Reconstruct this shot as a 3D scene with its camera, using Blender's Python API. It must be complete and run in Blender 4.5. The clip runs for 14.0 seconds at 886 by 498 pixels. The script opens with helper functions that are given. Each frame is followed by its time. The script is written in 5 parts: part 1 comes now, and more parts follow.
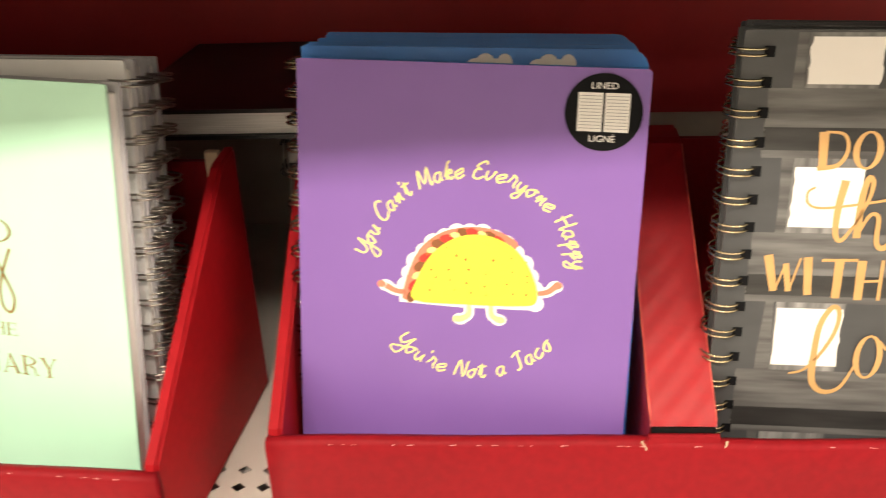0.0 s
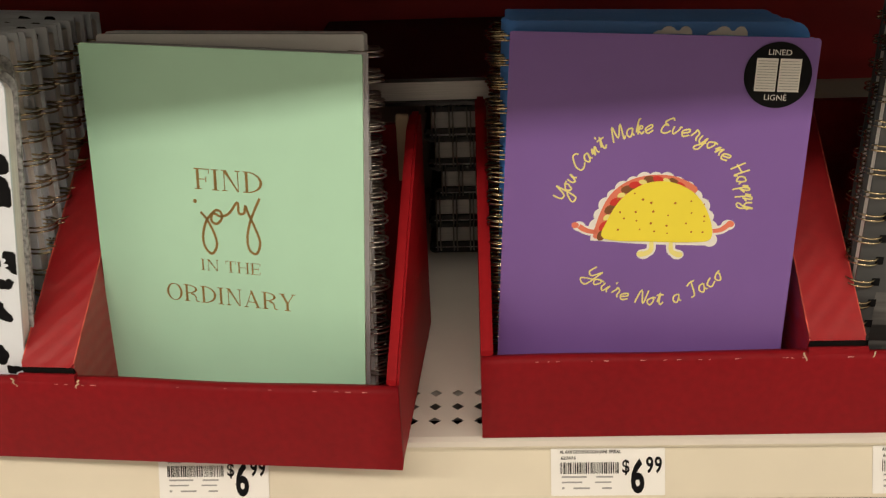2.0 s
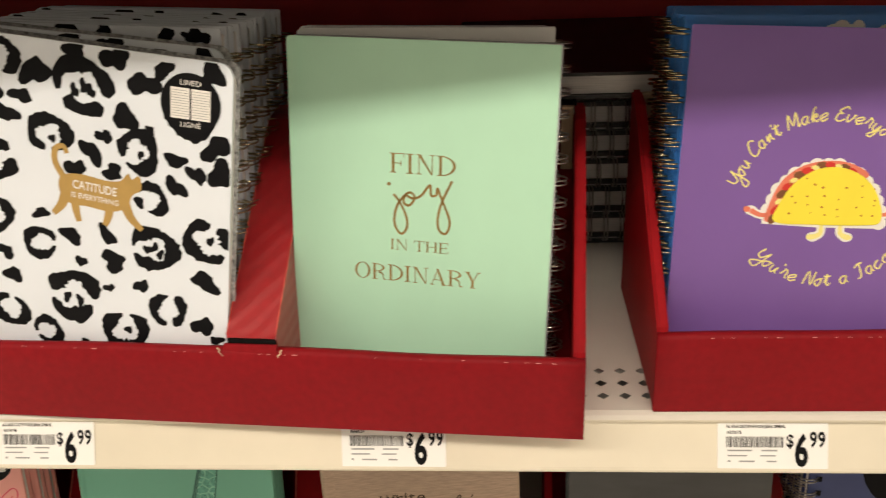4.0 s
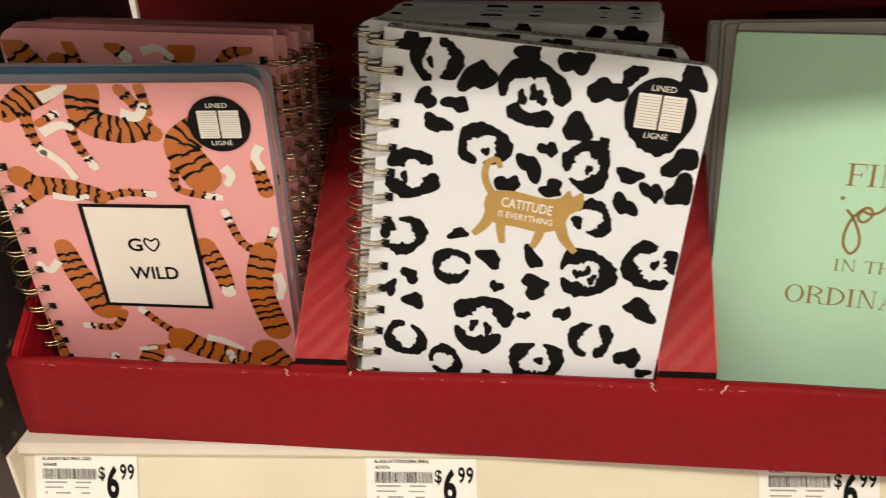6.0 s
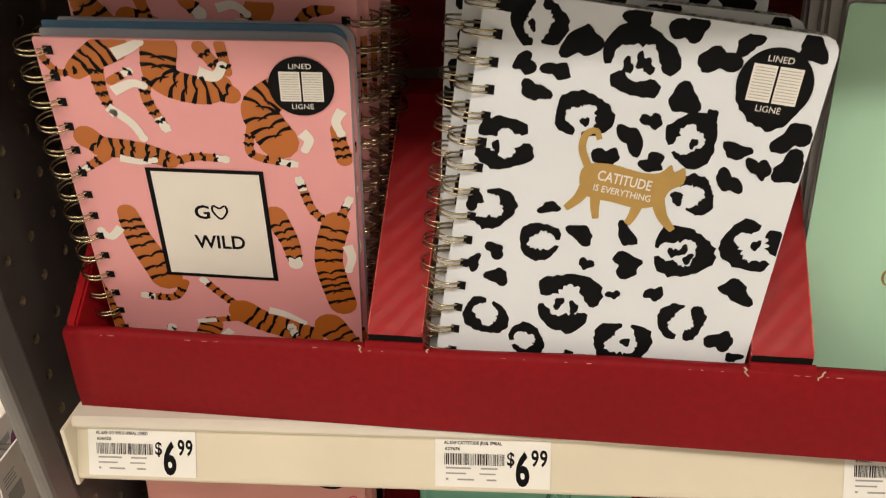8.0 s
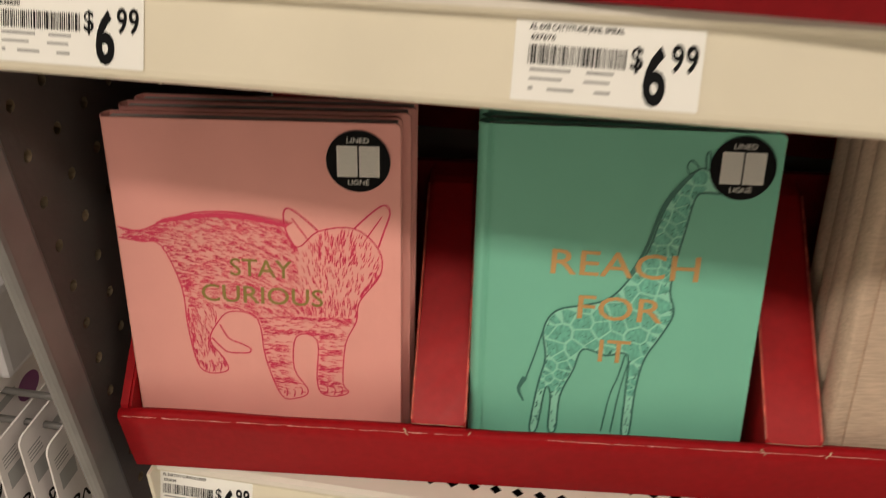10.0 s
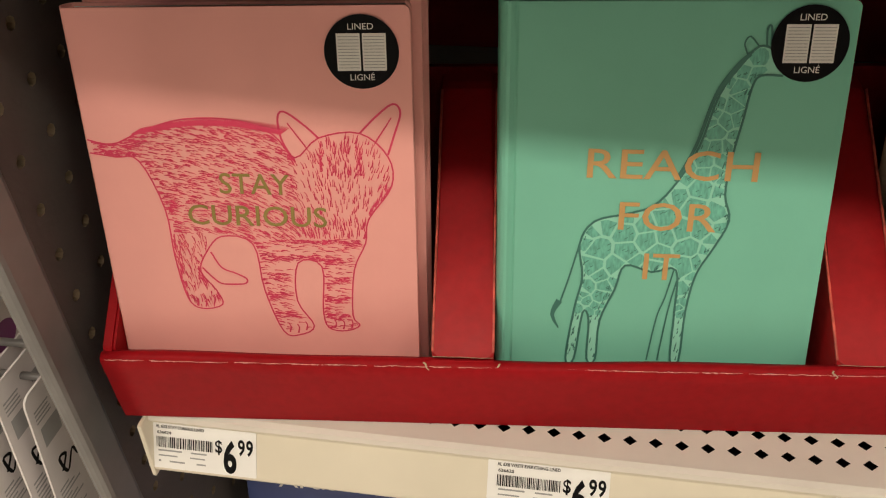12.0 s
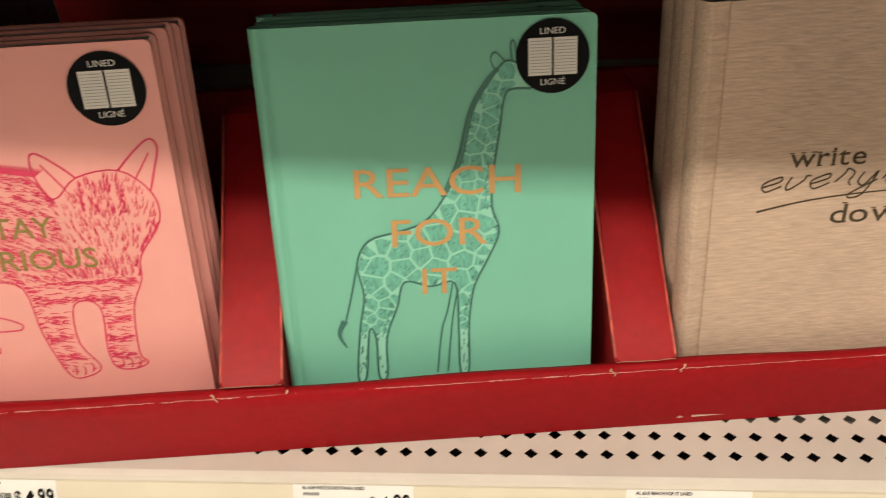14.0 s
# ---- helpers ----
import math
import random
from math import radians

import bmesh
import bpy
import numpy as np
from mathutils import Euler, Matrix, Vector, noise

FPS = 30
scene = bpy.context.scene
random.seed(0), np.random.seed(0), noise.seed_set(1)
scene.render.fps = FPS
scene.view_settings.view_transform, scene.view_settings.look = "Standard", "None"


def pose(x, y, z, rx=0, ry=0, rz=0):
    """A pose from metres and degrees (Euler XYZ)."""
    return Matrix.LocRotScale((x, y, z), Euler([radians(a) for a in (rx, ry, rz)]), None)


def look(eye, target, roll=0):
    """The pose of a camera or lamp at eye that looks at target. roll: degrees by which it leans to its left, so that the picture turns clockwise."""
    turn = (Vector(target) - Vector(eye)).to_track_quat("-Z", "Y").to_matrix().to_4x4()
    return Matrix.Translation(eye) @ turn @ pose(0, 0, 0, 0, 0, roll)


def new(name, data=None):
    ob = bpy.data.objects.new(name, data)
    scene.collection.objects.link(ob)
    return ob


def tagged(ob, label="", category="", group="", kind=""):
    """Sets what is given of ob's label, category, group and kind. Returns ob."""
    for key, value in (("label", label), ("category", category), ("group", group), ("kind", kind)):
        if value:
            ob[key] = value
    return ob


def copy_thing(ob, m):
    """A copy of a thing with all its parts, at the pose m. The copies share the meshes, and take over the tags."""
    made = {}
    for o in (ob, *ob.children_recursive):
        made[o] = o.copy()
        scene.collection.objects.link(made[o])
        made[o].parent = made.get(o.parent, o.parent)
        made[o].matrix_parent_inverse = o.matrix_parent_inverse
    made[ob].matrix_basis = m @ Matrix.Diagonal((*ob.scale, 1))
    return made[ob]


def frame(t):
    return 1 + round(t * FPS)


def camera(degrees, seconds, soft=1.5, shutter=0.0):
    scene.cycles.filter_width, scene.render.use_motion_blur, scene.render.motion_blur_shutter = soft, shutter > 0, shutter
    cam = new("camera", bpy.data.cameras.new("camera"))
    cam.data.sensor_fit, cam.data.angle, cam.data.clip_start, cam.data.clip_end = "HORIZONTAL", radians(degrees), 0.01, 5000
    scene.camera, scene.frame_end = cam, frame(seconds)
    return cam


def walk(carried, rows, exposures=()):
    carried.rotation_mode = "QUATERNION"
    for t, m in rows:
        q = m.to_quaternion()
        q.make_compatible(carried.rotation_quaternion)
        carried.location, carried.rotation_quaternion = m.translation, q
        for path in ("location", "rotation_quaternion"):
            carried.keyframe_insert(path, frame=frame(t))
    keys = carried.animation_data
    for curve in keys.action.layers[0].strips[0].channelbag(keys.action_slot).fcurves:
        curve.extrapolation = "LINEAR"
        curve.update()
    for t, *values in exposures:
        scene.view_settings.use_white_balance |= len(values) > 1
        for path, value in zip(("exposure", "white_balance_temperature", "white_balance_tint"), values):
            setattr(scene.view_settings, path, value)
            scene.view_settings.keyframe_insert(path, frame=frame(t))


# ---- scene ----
cam = camera(53.8, 14.0, soft=1.1, shutter=0.5)
PATH = [
    (0, (0.039, 0.034, 1.491), (-0.1, 1.829, 0.619), -2.3),
    (0.5, (0.004, 0.011, 1.498), (-0.126, 1.803, 0.618), -2.6),
    (1, (-0.021, -0.008, 1.501), (-0.138, 1.785, 0.624), -2.5),
    (1.5, (-0.043, -0.026, 1.509), (-0.142, 1.761, 0.617), -2.2),
    (2, (-0.062, -0.034, 1.507), (-0.144, 1.743, 0.593), -2.3),
    (2.2, (-0.068, -0.037, 1.508), (-0.144, 1.737, 0.587), -2.3),
    (4.3, (-0.157, -0.069, 1.508), (-0.328, 1.715, 0.621), -2.7),
    (4.5, (-0.17, -0.066, 1.51), (-0.361, 1.714, 0.619), -2.8),
    (5, (-0.241, -0.053, 1.515), (-0.445, 1.718, 0.608), -3.7),
    (5.5, (-0.311, -0.039, 1.511), (-0.509, 1.728, 0.595), -4.1),
    (6, (-0.348, -0.031, 1.513), (-0.549, 1.735, 0.597), -3.9),
    (6.5, (-0.369, -0.028, 1.512), (-0.574, 1.733, 0.586), -3.9),
    (7, (-0.377, -0.025, 1.513), (-0.577, 1.73, 0.575), -3.6),
    (7.2, (-0.382, -0.025, 1.512), (-0.574, 1.73, 0.572), -3.4),
    (9.3, (-0.398, 0.019, 1.415), (-0.645, 1.691, 0.345), 0.8),
    (9.5, (-0.398, 0.029, 1.372), (-0.661, 1.681, 0.277), 1.2),
    (10, (-0.412, 0.054, 1.299), (-0.708, 1.684, 0.179), 0.1),
    (10.5, (-0.424, 0.068, 1.265), (-0.734, 1.695, 0.145), -1.1),
    (11, (-0.425, 0.077, 1.255), (-0.74, 1.698, 0.126), -1.9),
    (11.5, (-0.425, 0.081, 1.249), (-0.732, 1.688, 0.098), -2.0),
    (12, (-0.425, 0.082, 1.243), (-0.725, 1.676, 0.073), -2.0),
    (12.5, (-0.421, 0.082, 1.246), (-0.713, 1.667, 0.062), -2.4),
    (13, (-0.407, 0.084, 1.247), (-0.666, 1.671, 0.059), -2.9),
    (13.5, (-0.378, 0.09, 1.25), (-0.573, 1.684, 0.058), -3.2),
    (14, (-0.361, 0.095, 1.251), (-0.48, 1.703, 0.069), -2.5),
]
EXPOSURES = [(0.0, 1.28), (0.4, 0.88), (0.8, 0.45), (1.2, 0.15), (1.6, 0.0), (2.0, -0.06), (2.2, -0.05), (4.3, 0.3), (5.0, 0.26), (5.5, 0.32), (6.0, 0.22), (7.2, 0.17), (9.3, -0.27), (11.0, -0.03), (12.5, -0.08), (13.0, 0.02), (13.5, 0.26), (14.0, 0.29)]
walk(cam, [(t, look(eye, target, roll)) for t, eye, target, roll in PATH], EXPOSURES)

# ---- light ----
world = bpy.data.worlds.new("store_air")
scene.world = world
world.use_nodes = True
world.node_tree.nodes["Background"].inputs[0].default_value = (1.0, 0.93, 0.84, 1)
world.node_tree.nodes["Background"].inputs[1].default_value = 0.05


def ceiling_lamp(x, y, z, sx, sy, watts):
    data = bpy.data.lights.new("tube_light", "AREA")
    data.shape, data.size, data.size_y, data.energy = "RECTANGLE", sx, sy, watts
    data.color = (1.0, 0.885, 0.735)
    ob = new("tube_light", data)
    ob.matrix_world = pose(x, y, z)
    return ob


ceiling_lamp(-0.3, -1.36, 3.18, 2.4, 0.28, 47.5)
# The row is assumed to run on to both sides, out of view
ceiling_lamp(-3.2, -1.36, 3.18, 2.4, 0.28, 54)
ceiling_lamp(2.8, -1.36, 3.18, 2.4, 0.28, 43)
# Added fill lamp, unseen: lifts the shadow under the upper shelf
ceiling_lamp(-0.3, -4.1, 3.18, 2.4, 0.28, 9)
# Added lamp behind the unit, unseen: whitens the floor beyond the upright
ceiling_lamp(-2.8, 1.4, 3.18, 2.4, 0.28, 38)


# ---- materials ----
def mat(name, color, rough=0.5, metal=0.0, vary=0.08, scale=40.0, bump=0.0, bump_scale=300.0, coat=0.0, stretch=(1, 1, 1), blotch=0.0, spec=0.5):
    m = bpy.data.materials.new(name)
    m.use_nodes = True
    nt = m.node_tree
    n, l = nt.nodes, nt.links
    b = n["Principled BSDF"]
    b.inputs["Roughness"].default_value = rough
    b.inputs["Metallic"].default_value = metal
    b.inputs["Coat Weight"].default_value = coat
    b.inputs["Coat Roughness"].default_value = 0.2
    b.inputs["Specular IOR Level"].default_value = spec
    co = n.new("ShaderNodeTexCoord")
    mp = n.new("ShaderNodeMapping")
    mp.inputs["Scale"].default_value = stretch
    l.new(co.outputs["Object"], mp.inputs[0])
    fine = n.new("ShaderNodeTexNoise")
    fine.inputs["Scale"].default_value = scale
    fine.inputs["Detail"].default_value = 4
    l.new(mp.outputs[0], fine.inputs["Vector"])
    ramp = n.new("ShaderNodeMapRange")
    ramp.inputs["From Min"].default_value, ramp.inputs["From Max"].default_value = 0.3, 0.7
    ramp.inputs["To Min"].default_value, ramp.inputs["To Max"].default_value = 1 - vary, 1 + vary
    l.new(fine.outputs["Fac"], ramp.inputs[0])
    mul = n.new("ShaderNodeVectorMath")
    mul.operation = "SCALE"
    mul.inputs[0].default_value = color
    l.new(ramp.outputs[0], mul.inputs["Scale"])
    last = mul.outputs[0]
    big = n.new("ShaderNodeTexNoise")
    big.inputs["Scale"].default_value = 9.0
    l.new(co.outputs["Object"], big.inputs["Vector"])
    r2 = n.new("ShaderNodeMapRange")
    r2.inputs["From Min"].default_value, r2.inputs["From Max"].default_value = 0.35, 0.65
    r2.inputs["To Min"].default_value, r2.inputs["To Max"].default_value = 1 - max(blotch, 0.02), 1 + max(blotch, 0.02)
    l.new(big.outputs["Fac"], r2.inputs[0])
    m2 = n.new("ShaderNodeVectorMath")
    m2.operation = "SCALE"
    l.new(last, m2.inputs[0])
    l.new(r2.outputs[0], m2.inputs["Scale"])
    l.new(m2.outputs[0], b.inputs["Base Color"])
    rr = n.new("ShaderNodeMapRange")
    rr.inputs["To Min"].default_value, rr.inputs["To Max"].default_value = rough * 0.8, min(1, rough * 1.2)
    l.new(big.outputs["Fac"], rr.inputs[0])
    l.new(rr.outputs[0], b.inputs["Roughness"])
    if bump:
        g = n.new("ShaderNodeTexNoise")
        g.inputs["Scale"].default_value = bump_scale
        l.new(mp.outputs[0], g.inputs["Vector"])
        bp = n.new("ShaderNodeBump")
        bp.inputs["Strength"].default_value = bump
        bp.inputs["Distance"].default_value = 0.001
        l.new(g.outputs["Fac"], bp.inputs["Height"])
        l.new(bp.outputs[0], b.inputs["Normal"])
    return m


def corrugated_red(name, waves, coat, rough, base=0.33, spec=0.3, relief=0.45, coat_rough=0.2):
    """Glossy red carton; the liner shows its flutes as slanting ripples."""
    m = mat(name, (base, 0.006, 0.010), rough, vary=0.08, scale=220, coat=coat, blotch=0.08, spec=spec)
    n, l = m.node_tree.nodes, m.node_tree.links
    n["Principled BSDF"].inputs["Coat Roughness"].default_value = coat_rough
    co = n.new("ShaderNodeTexCoord")
    mp = n.new("ShaderNodeMapping")
    mp.inputs["Rotation"].default_value = (0, radians(35), 0)
    l.new(co.outputs["Object"], mp.inputs[0])
    w = n.new("ShaderNodeTexWave")
    w.inputs["Scale"].default_value = 46.0
    w.bands_direction = "Z"
    w.inputs["Distortion"].default_value = 1.2
    w.inputs["Detail"].default_value = 2.0
    w.inputs["Detail Scale"].default_value = 2.0
    l.new(mp.outputs[0], w.inputs["Vector"])
    g = n.new("ShaderNodeTexNoise")
    g.inputs["Scale"].default_value = 22.0
    g.inputs["Detail"].default_value = 3.0
    l.new(co.outputs["Object"], g.inputs["Vector"])
    add = n.new("ShaderNodeMath")
    add.operation = "MULTIPLY_ADD"
    l.new(w.outputs["Fac"], add.inputs[0])
    add.inputs[1].default_value = waves
    l.new(g.outputs["Fac"], add.inputs[2])
    bp = n.new("ShaderNodeBump")
    bp.inputs["Strength"].default_value = relief
    bp.inputs["Distance"].default_value = 0.0016
    l.new(add.outputs[0], bp.inputs["Height"])
    l.new(bp.outputs[0], n["Principled BSDF"].inputs["Normal"])
    l.new(bp.outputs[0], n["Principled BSDF"].inputs["Coat Normal"])
    return m


RED = corrugated_red("red_carton", 0.05, 0.0, 0.55, 0.215, 0.12)
RED_RIPPLED = corrugated_red("red_carton_rippled", 0.20, 0.75, 0.42, 0.32, 0.3, 0.5, 0.38)
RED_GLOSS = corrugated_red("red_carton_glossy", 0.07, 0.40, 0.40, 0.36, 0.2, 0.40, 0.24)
# Brighter copy of RED: the lower lip's stronger light set into the base.
RED_LIT = corrugated_red("red_carton_lit", 0.03, 0.0, 0.5, 0.30, 0.10, 0.22)
# Pale orange red: wear and the glint on divider folds in one colour
RED_FOLD_GLINT = mat("red_fold_glint", (0.58, 0.10, 0.07), 0.3, vary=0.5, scale=160)
KRAFT = mat("bare_board", (0.55, 0.40, 0.27), 0.85, vary=0.2, bump=0.3)
WORN = mat("worn_edge", (0.74, 0.36, 0.32), 0.8, vary=0.3, scale=200)
CREAM = mat("cream_enamel", (0.73, 0.67, 0.545), 0.32, vary=0.02, coat=0.2, blotch=0.03)
DECK = mat("deck_enamel", (0.69, 0.64, 0.575), 0.38, vary=0.03, blotch=0.03)
# Near black: shade in the shelf hollow and tray slots, put into the colour
HOLLOW_SHADE = mat("hollow_shade", (0.008, 0.007, 0.007), 0.9, spec=0.1)
GREY_STEEL = mat("grey_steel", (0.17, 0.162, 0.16), 0.42, metal=0.3, vary=0.1, bump=0.06, blotch=0.08)
PEGBOARD = mat("pegboard_brown", (0.060, 0.050, 0.047), 0.55, vary=0.12, bump=0.15)
HOLE_TAN = mat("hole_lining", (0.16, 0.115, 0.07), 0.8, vary=0.35)
BACK_BEIGE = mat("back_panel", (0.42, 0.37, 0.32), 0.6, vary=0.06)
BACK_RED = mat("red_backing", (0.44, 0.014, 0.018), 0.55, vary=0.08, blotch=0.1)
PAPER = mat("page_edges", (0.80, 0.77, 0.74), 0.8, vary=0.10, scale=30, stretch=(1, 60, 1), bump=0.3, bump_scale=60)
TAG_PAPER = mat("tag_paper", (0.86, 0.85, 0.83), 0.55, vary=0.01)
MINT = mat("mint_cover", (0.44, 0.72, 0.54), 0.42, vary=0.015, blotch=0.02)
PURPLE = mat("purple_cover", (0.19, 0.095, 0.34), 0.42, vary=0.02, blotch=0.03)
PINK = mat("pink_cover", (0.80, 0.36, 0.38), 0.42, vary=0.015, blotch=0.02)
SALMON = mat("salmon_cover", (0.84, 0.375, 0.335), 0.5, vary=0.02, blotch=0.02, bump=0.05)
GREEN = mat("green_cover", (0.185, 0.52, 0.385), 0.45, vary=0.02, blotch=0.02, bump=0.05)
WHITE = mat("white_cover", (0.80, 0.80, 0.80), 0.42, vary=0.01)
GREY_COVER = mat("grey_cover", (0.50, 0.49, 0.52), 0.5, vary=0.08)
SKY_BLUE = mat("blue_cover", (0.03, 0.20, 0.64), 0.4, vary=0.08, blotch=0.2)
CARD_GREY = mat("printed_card", (0.68, 0.64, 0.64), 0.4, vary=0.06)
COOL_WHITE = mat("cool_white_cover", (0.73, 0.775, 0.85), 0.45, vary=0.01)
LILAC = mat("lilac_card", (0.42, 0.43, 0.52), 0.5, vary=0.05)
INNER_BLUE = mat("inner_blue_card", (0.07, 0.17, 0.30), 0.5, vary=0.05)
SPECKLED = mat("speckled_grey_card", (0.36, 0.36, 0.37), 0.55, vary=0.75, scale=420)
DEEP_BLUE = mat("deep_blue_cover", (0.03, 0.05, 0.18), 0.4, vary=0.05)
SLATE = mat("slate_cover", (0.055, 0.057, 0.060), 0.42, vary=0.12, scale=25, stretch=(1, 1, 4), blotch=0.15)
BLACK_COVER = mat("black_cover", (0.018, 0.017, 0.017), 0.45, vary=0.1)
LINEN = mat("linen_cover", (0.53, 0.395, 0.30), 0.85, vary=0.15, scale=620, stretch=(0.16, 1, 1.2), bump=0.5, bump_scale=900, blotch=0.10)
BRASS = mat("brass_wire", (0.50, 0.42, 0.27), 0.24, metal=1.0, vary=0.05)
DARK_WIRE = mat("dull_wire", (0.40, 0.37, 0.33), 0.28, metal=1.0, vary=0.05)
INK_BLACK = mat("black_ink", (0.005, 0.005, 0.006), 0.6, vary=0.05, spec=0.10)
INK_SEPIA = mat("sepia_ink", (0.075, 0.055, 0.035), 0.7, vary=0.3, scale=300, spec=0.1)
INK_WHITE = mat("white_ink", (0.80, 0.77, 0.73), 0.5, vary=0.02)
INK_GREY = mat("grey_ink", (0.33, 0.33, 0.33), 0.6, vary=0.05)
GOLD = mat("gold_foil", (0.50, 0.32, 0.10), 0.38, metal=0.35, vary=0.08, scale=80)
BRONZE = mat("bronze_foil", (0.40, 0.26, 0.095), 0.30, metal=0.75, vary=0.06, scale=80)
OLIVE_FOIL = mat("olive_foil", (0.32, 0.24, 0.07), 0.35, metal=0.35, vary=0.06, scale=80)
ORANGE_FOIL = mat("orange_foil", (0.58, 0.34, 0.13), 0.38, metal=0.12, vary=0.06, scale=80)
YELLOW = mat("yellow_ink", (0.86, 0.72, 0.05), 0.45, vary=0.03)
PALE_YELLOW = mat("pale_yellow_ink", (0.83, 0.74, 0.25), 0.45, vary=0.03)
ORANGE = mat("orange_ink", (0.47, 0.135, 0.018), 0.45, vary=0.05)
CORAL = mat("coral_ink", (0.75, 0.20, 0.12), 0.5, vary=0.03)
TOMATO = mat("tomato_ink", (0.60, 0.03, 0.02), 0.5, vary=0.03)
BROWN = mat("brown_ink", (0.20, 0.07, 0.02), 0.5, vary=0.1)
ROSE = mat("rose_ink", (0.70, 0.045, 0.12), 0.5, vary=0.05)
FOREST = mat("forest_ink", (0.045, 0.17, 0.135), 0.5, vary=0.05)
PATCH_GREEN = mat("patch_green_ink", (0.14, 0.45, 0.34), 0.5, vary=0.25, scale=900, stretch=(1, 1, 0.3))
PALE_GREEN = mat("pale_green_ink", (0.29, 0.66, 0.51), 0.5, vary=0.04)
VIOLET = mat("violet_ink", (0.16, 0.01, 0.13), 0.45, vary=0.05)
STORE_FLOOR = mat("store_floor", (0.84, 0.81, 0.76), 0.35, vary=0.05, scale=6, blotch=0.04)
STORE_WALL = mat("store_wall", (0.68, 0.66, 0.62), 0.8, vary=0.04)
CEILING = mat("ceiling_tile", (0.70, 0.68, 0.65), 0.9, vary=0.05, bump=0.3)
LAMP_GLASS = bpy.data.materials.new("lamp_glass")
LAMP_GLASS.use_nodes = True
LAMP_GLASS.node_tree.nodes["Principled BSDF"].inputs["Emission Color"].default_value = (1, 0.9, 0.77, 1)
LAMP_GLASS.node_tree.nodes["Principled BSDF"].inputs["Emission Strength"].default_value = 3.0


# ---- helpers of shape ----
def thing(name, label, category, m, group="", kind=""):
    ob = new(name)
    ob.empty_display_size = 0.02
    ob.matrix_world = m
    return tagged(ob, label, category, group, kind)


def weld(mesh):
    """Join a sheet's cells into one piece."""
    bm = bmesh.new()
    bm.from_mesh(mesh)
    bmesh.ops.remove_doubles(bm, verts=bm.verts[:], dist=0.00005)
    bm.to_mesh(mesh)
    bm.free()
    return mesh


def link(name, mesh, material, parent, label=""):
    ob = new(name, mesh)
    if not mesh.materials:
        mesh.materials.append(material)
    ob.parent = parent
    return tagged(ob, label) if label else ob


def part(name, bm, material, parent, label="", smooth=False):
    mesh = bpy.data.meshes.new(name)
    bmesh.ops.recalc_face_normals(bm, faces=bm.faces)
    bm.to_mesh(mesh)
    bm.free()
    if smooth:
        for p in mesh.polygons:
            p.use_smooth = True
    return link(name, mesh, material, parent, label)


def box(x0, x1, y0, y1, z0, z1, bevel=0.0, bm=None):
    own = bmesh.new()
    bmesh.ops.create_cube(own, size=1.0)
    for v in own.verts:
        v.co = Vector(((x0 + x1) / 2 + v.co.x * (x1 - x0), (y0 + y1) / 2 + v.co.y * (y1 - y0), (z0 + z1) / 2 + v.co.z * (z1 - z0)))
    if bevel:
        bmesh.ops.bevel(own, geom=own.edges[:], offset=bevel, segments=2, affect="EDGES", profile=0.6)
    if bm is None:
        return own
    tmp = bpy.data.meshes.new("tmp")
    own.to_mesh(tmp)
    own.free()
    bm.from_mesh(tmp)
    bpy.data.meshes.remove(tmp)
    return bm


def rounded_outline(w, h, radii, steps=5):
    """Outline of a card w by h standing on z = 0, centred in x; radii: bottom left, bottom right, top right, top left."""
    pts = []
    for (cx, cz, a0), r in zip(((-w / 2, 0, 180), (w / 2, 0, 270), (w / 2, h, 0), (-w / 2, h, 90)), radii):
        ox = cx + r * (1 if cx < 0 else -1)
        oz = cz + r * (1 if cz == 0 else -1)
        for k in range(steps + 1 if r else 1):
            a = radians(a0 + 90 * k / steps)
            pts.append((ox + r * math.cos(a), oz + r * math.sin(a)))
    return pts


def slab(outline, y0, y1, bm=None, bend=None):
    """A card with the given outline in x and z, from y0 to y1."""
    bm = bm or bmesh.new()
    front = [bm.verts.new((x, y0, z)) for x, z in outline]
    back = [bm.verts.new((x, y1, z)) for x, z in outline]
    bm.faces.new(front)
    bm.faces.new(back[::-1])
    for i in range(len(outline)):
        j = (i + 1) % len(outline)
        bm.faces.new((front[i], back[i], back[j], front[j]))
    return bm


def extrude_x(profile, x0, x1):
    """A closed profile in y and z, drawn out along x."""
    bm = bmesh.new()
    a = [bm.verts.new((x0, y, z)) for y, z in profile]
    b = [bm.verts.new((x1, y, z)) for y, z in profile]
    bm.faces.new(a)
    bm.faces.new(b[::-1])
    for i in range(len(profile)):
        j = (i + 1) % len(profile)
        bm.faces.new((a[i], a[j], b[j], b[i]))
    return bm


def tube(points, r, sides=6, bm=None):
    bm = bm or bmesh.new()
    pts = [Vector(p) for p in points]
    rings = []
    for i, p in enumerate(pts):
        d = (pts[min(i + 1, len(pts) - 1)] - pts[max(i - 1, 0)]).normalized()
        u = d.orthogonal().normalized()
        v = d.cross(u)
        rings.append([bm.verts.new(p + r * (math.cos(2 * math.pi * k / sides) * u + math.sin(2 * math.pi * k / sides) * v)) for k in range(sides)])
    for a, b in zip(rings, rings[1:]):
        for k in range(sides):
            bm.faces.new((a[k], a[(k + 1) % sides], b[(k + 1) % sides], b[k]))
    return bm


GLYPHS = {}


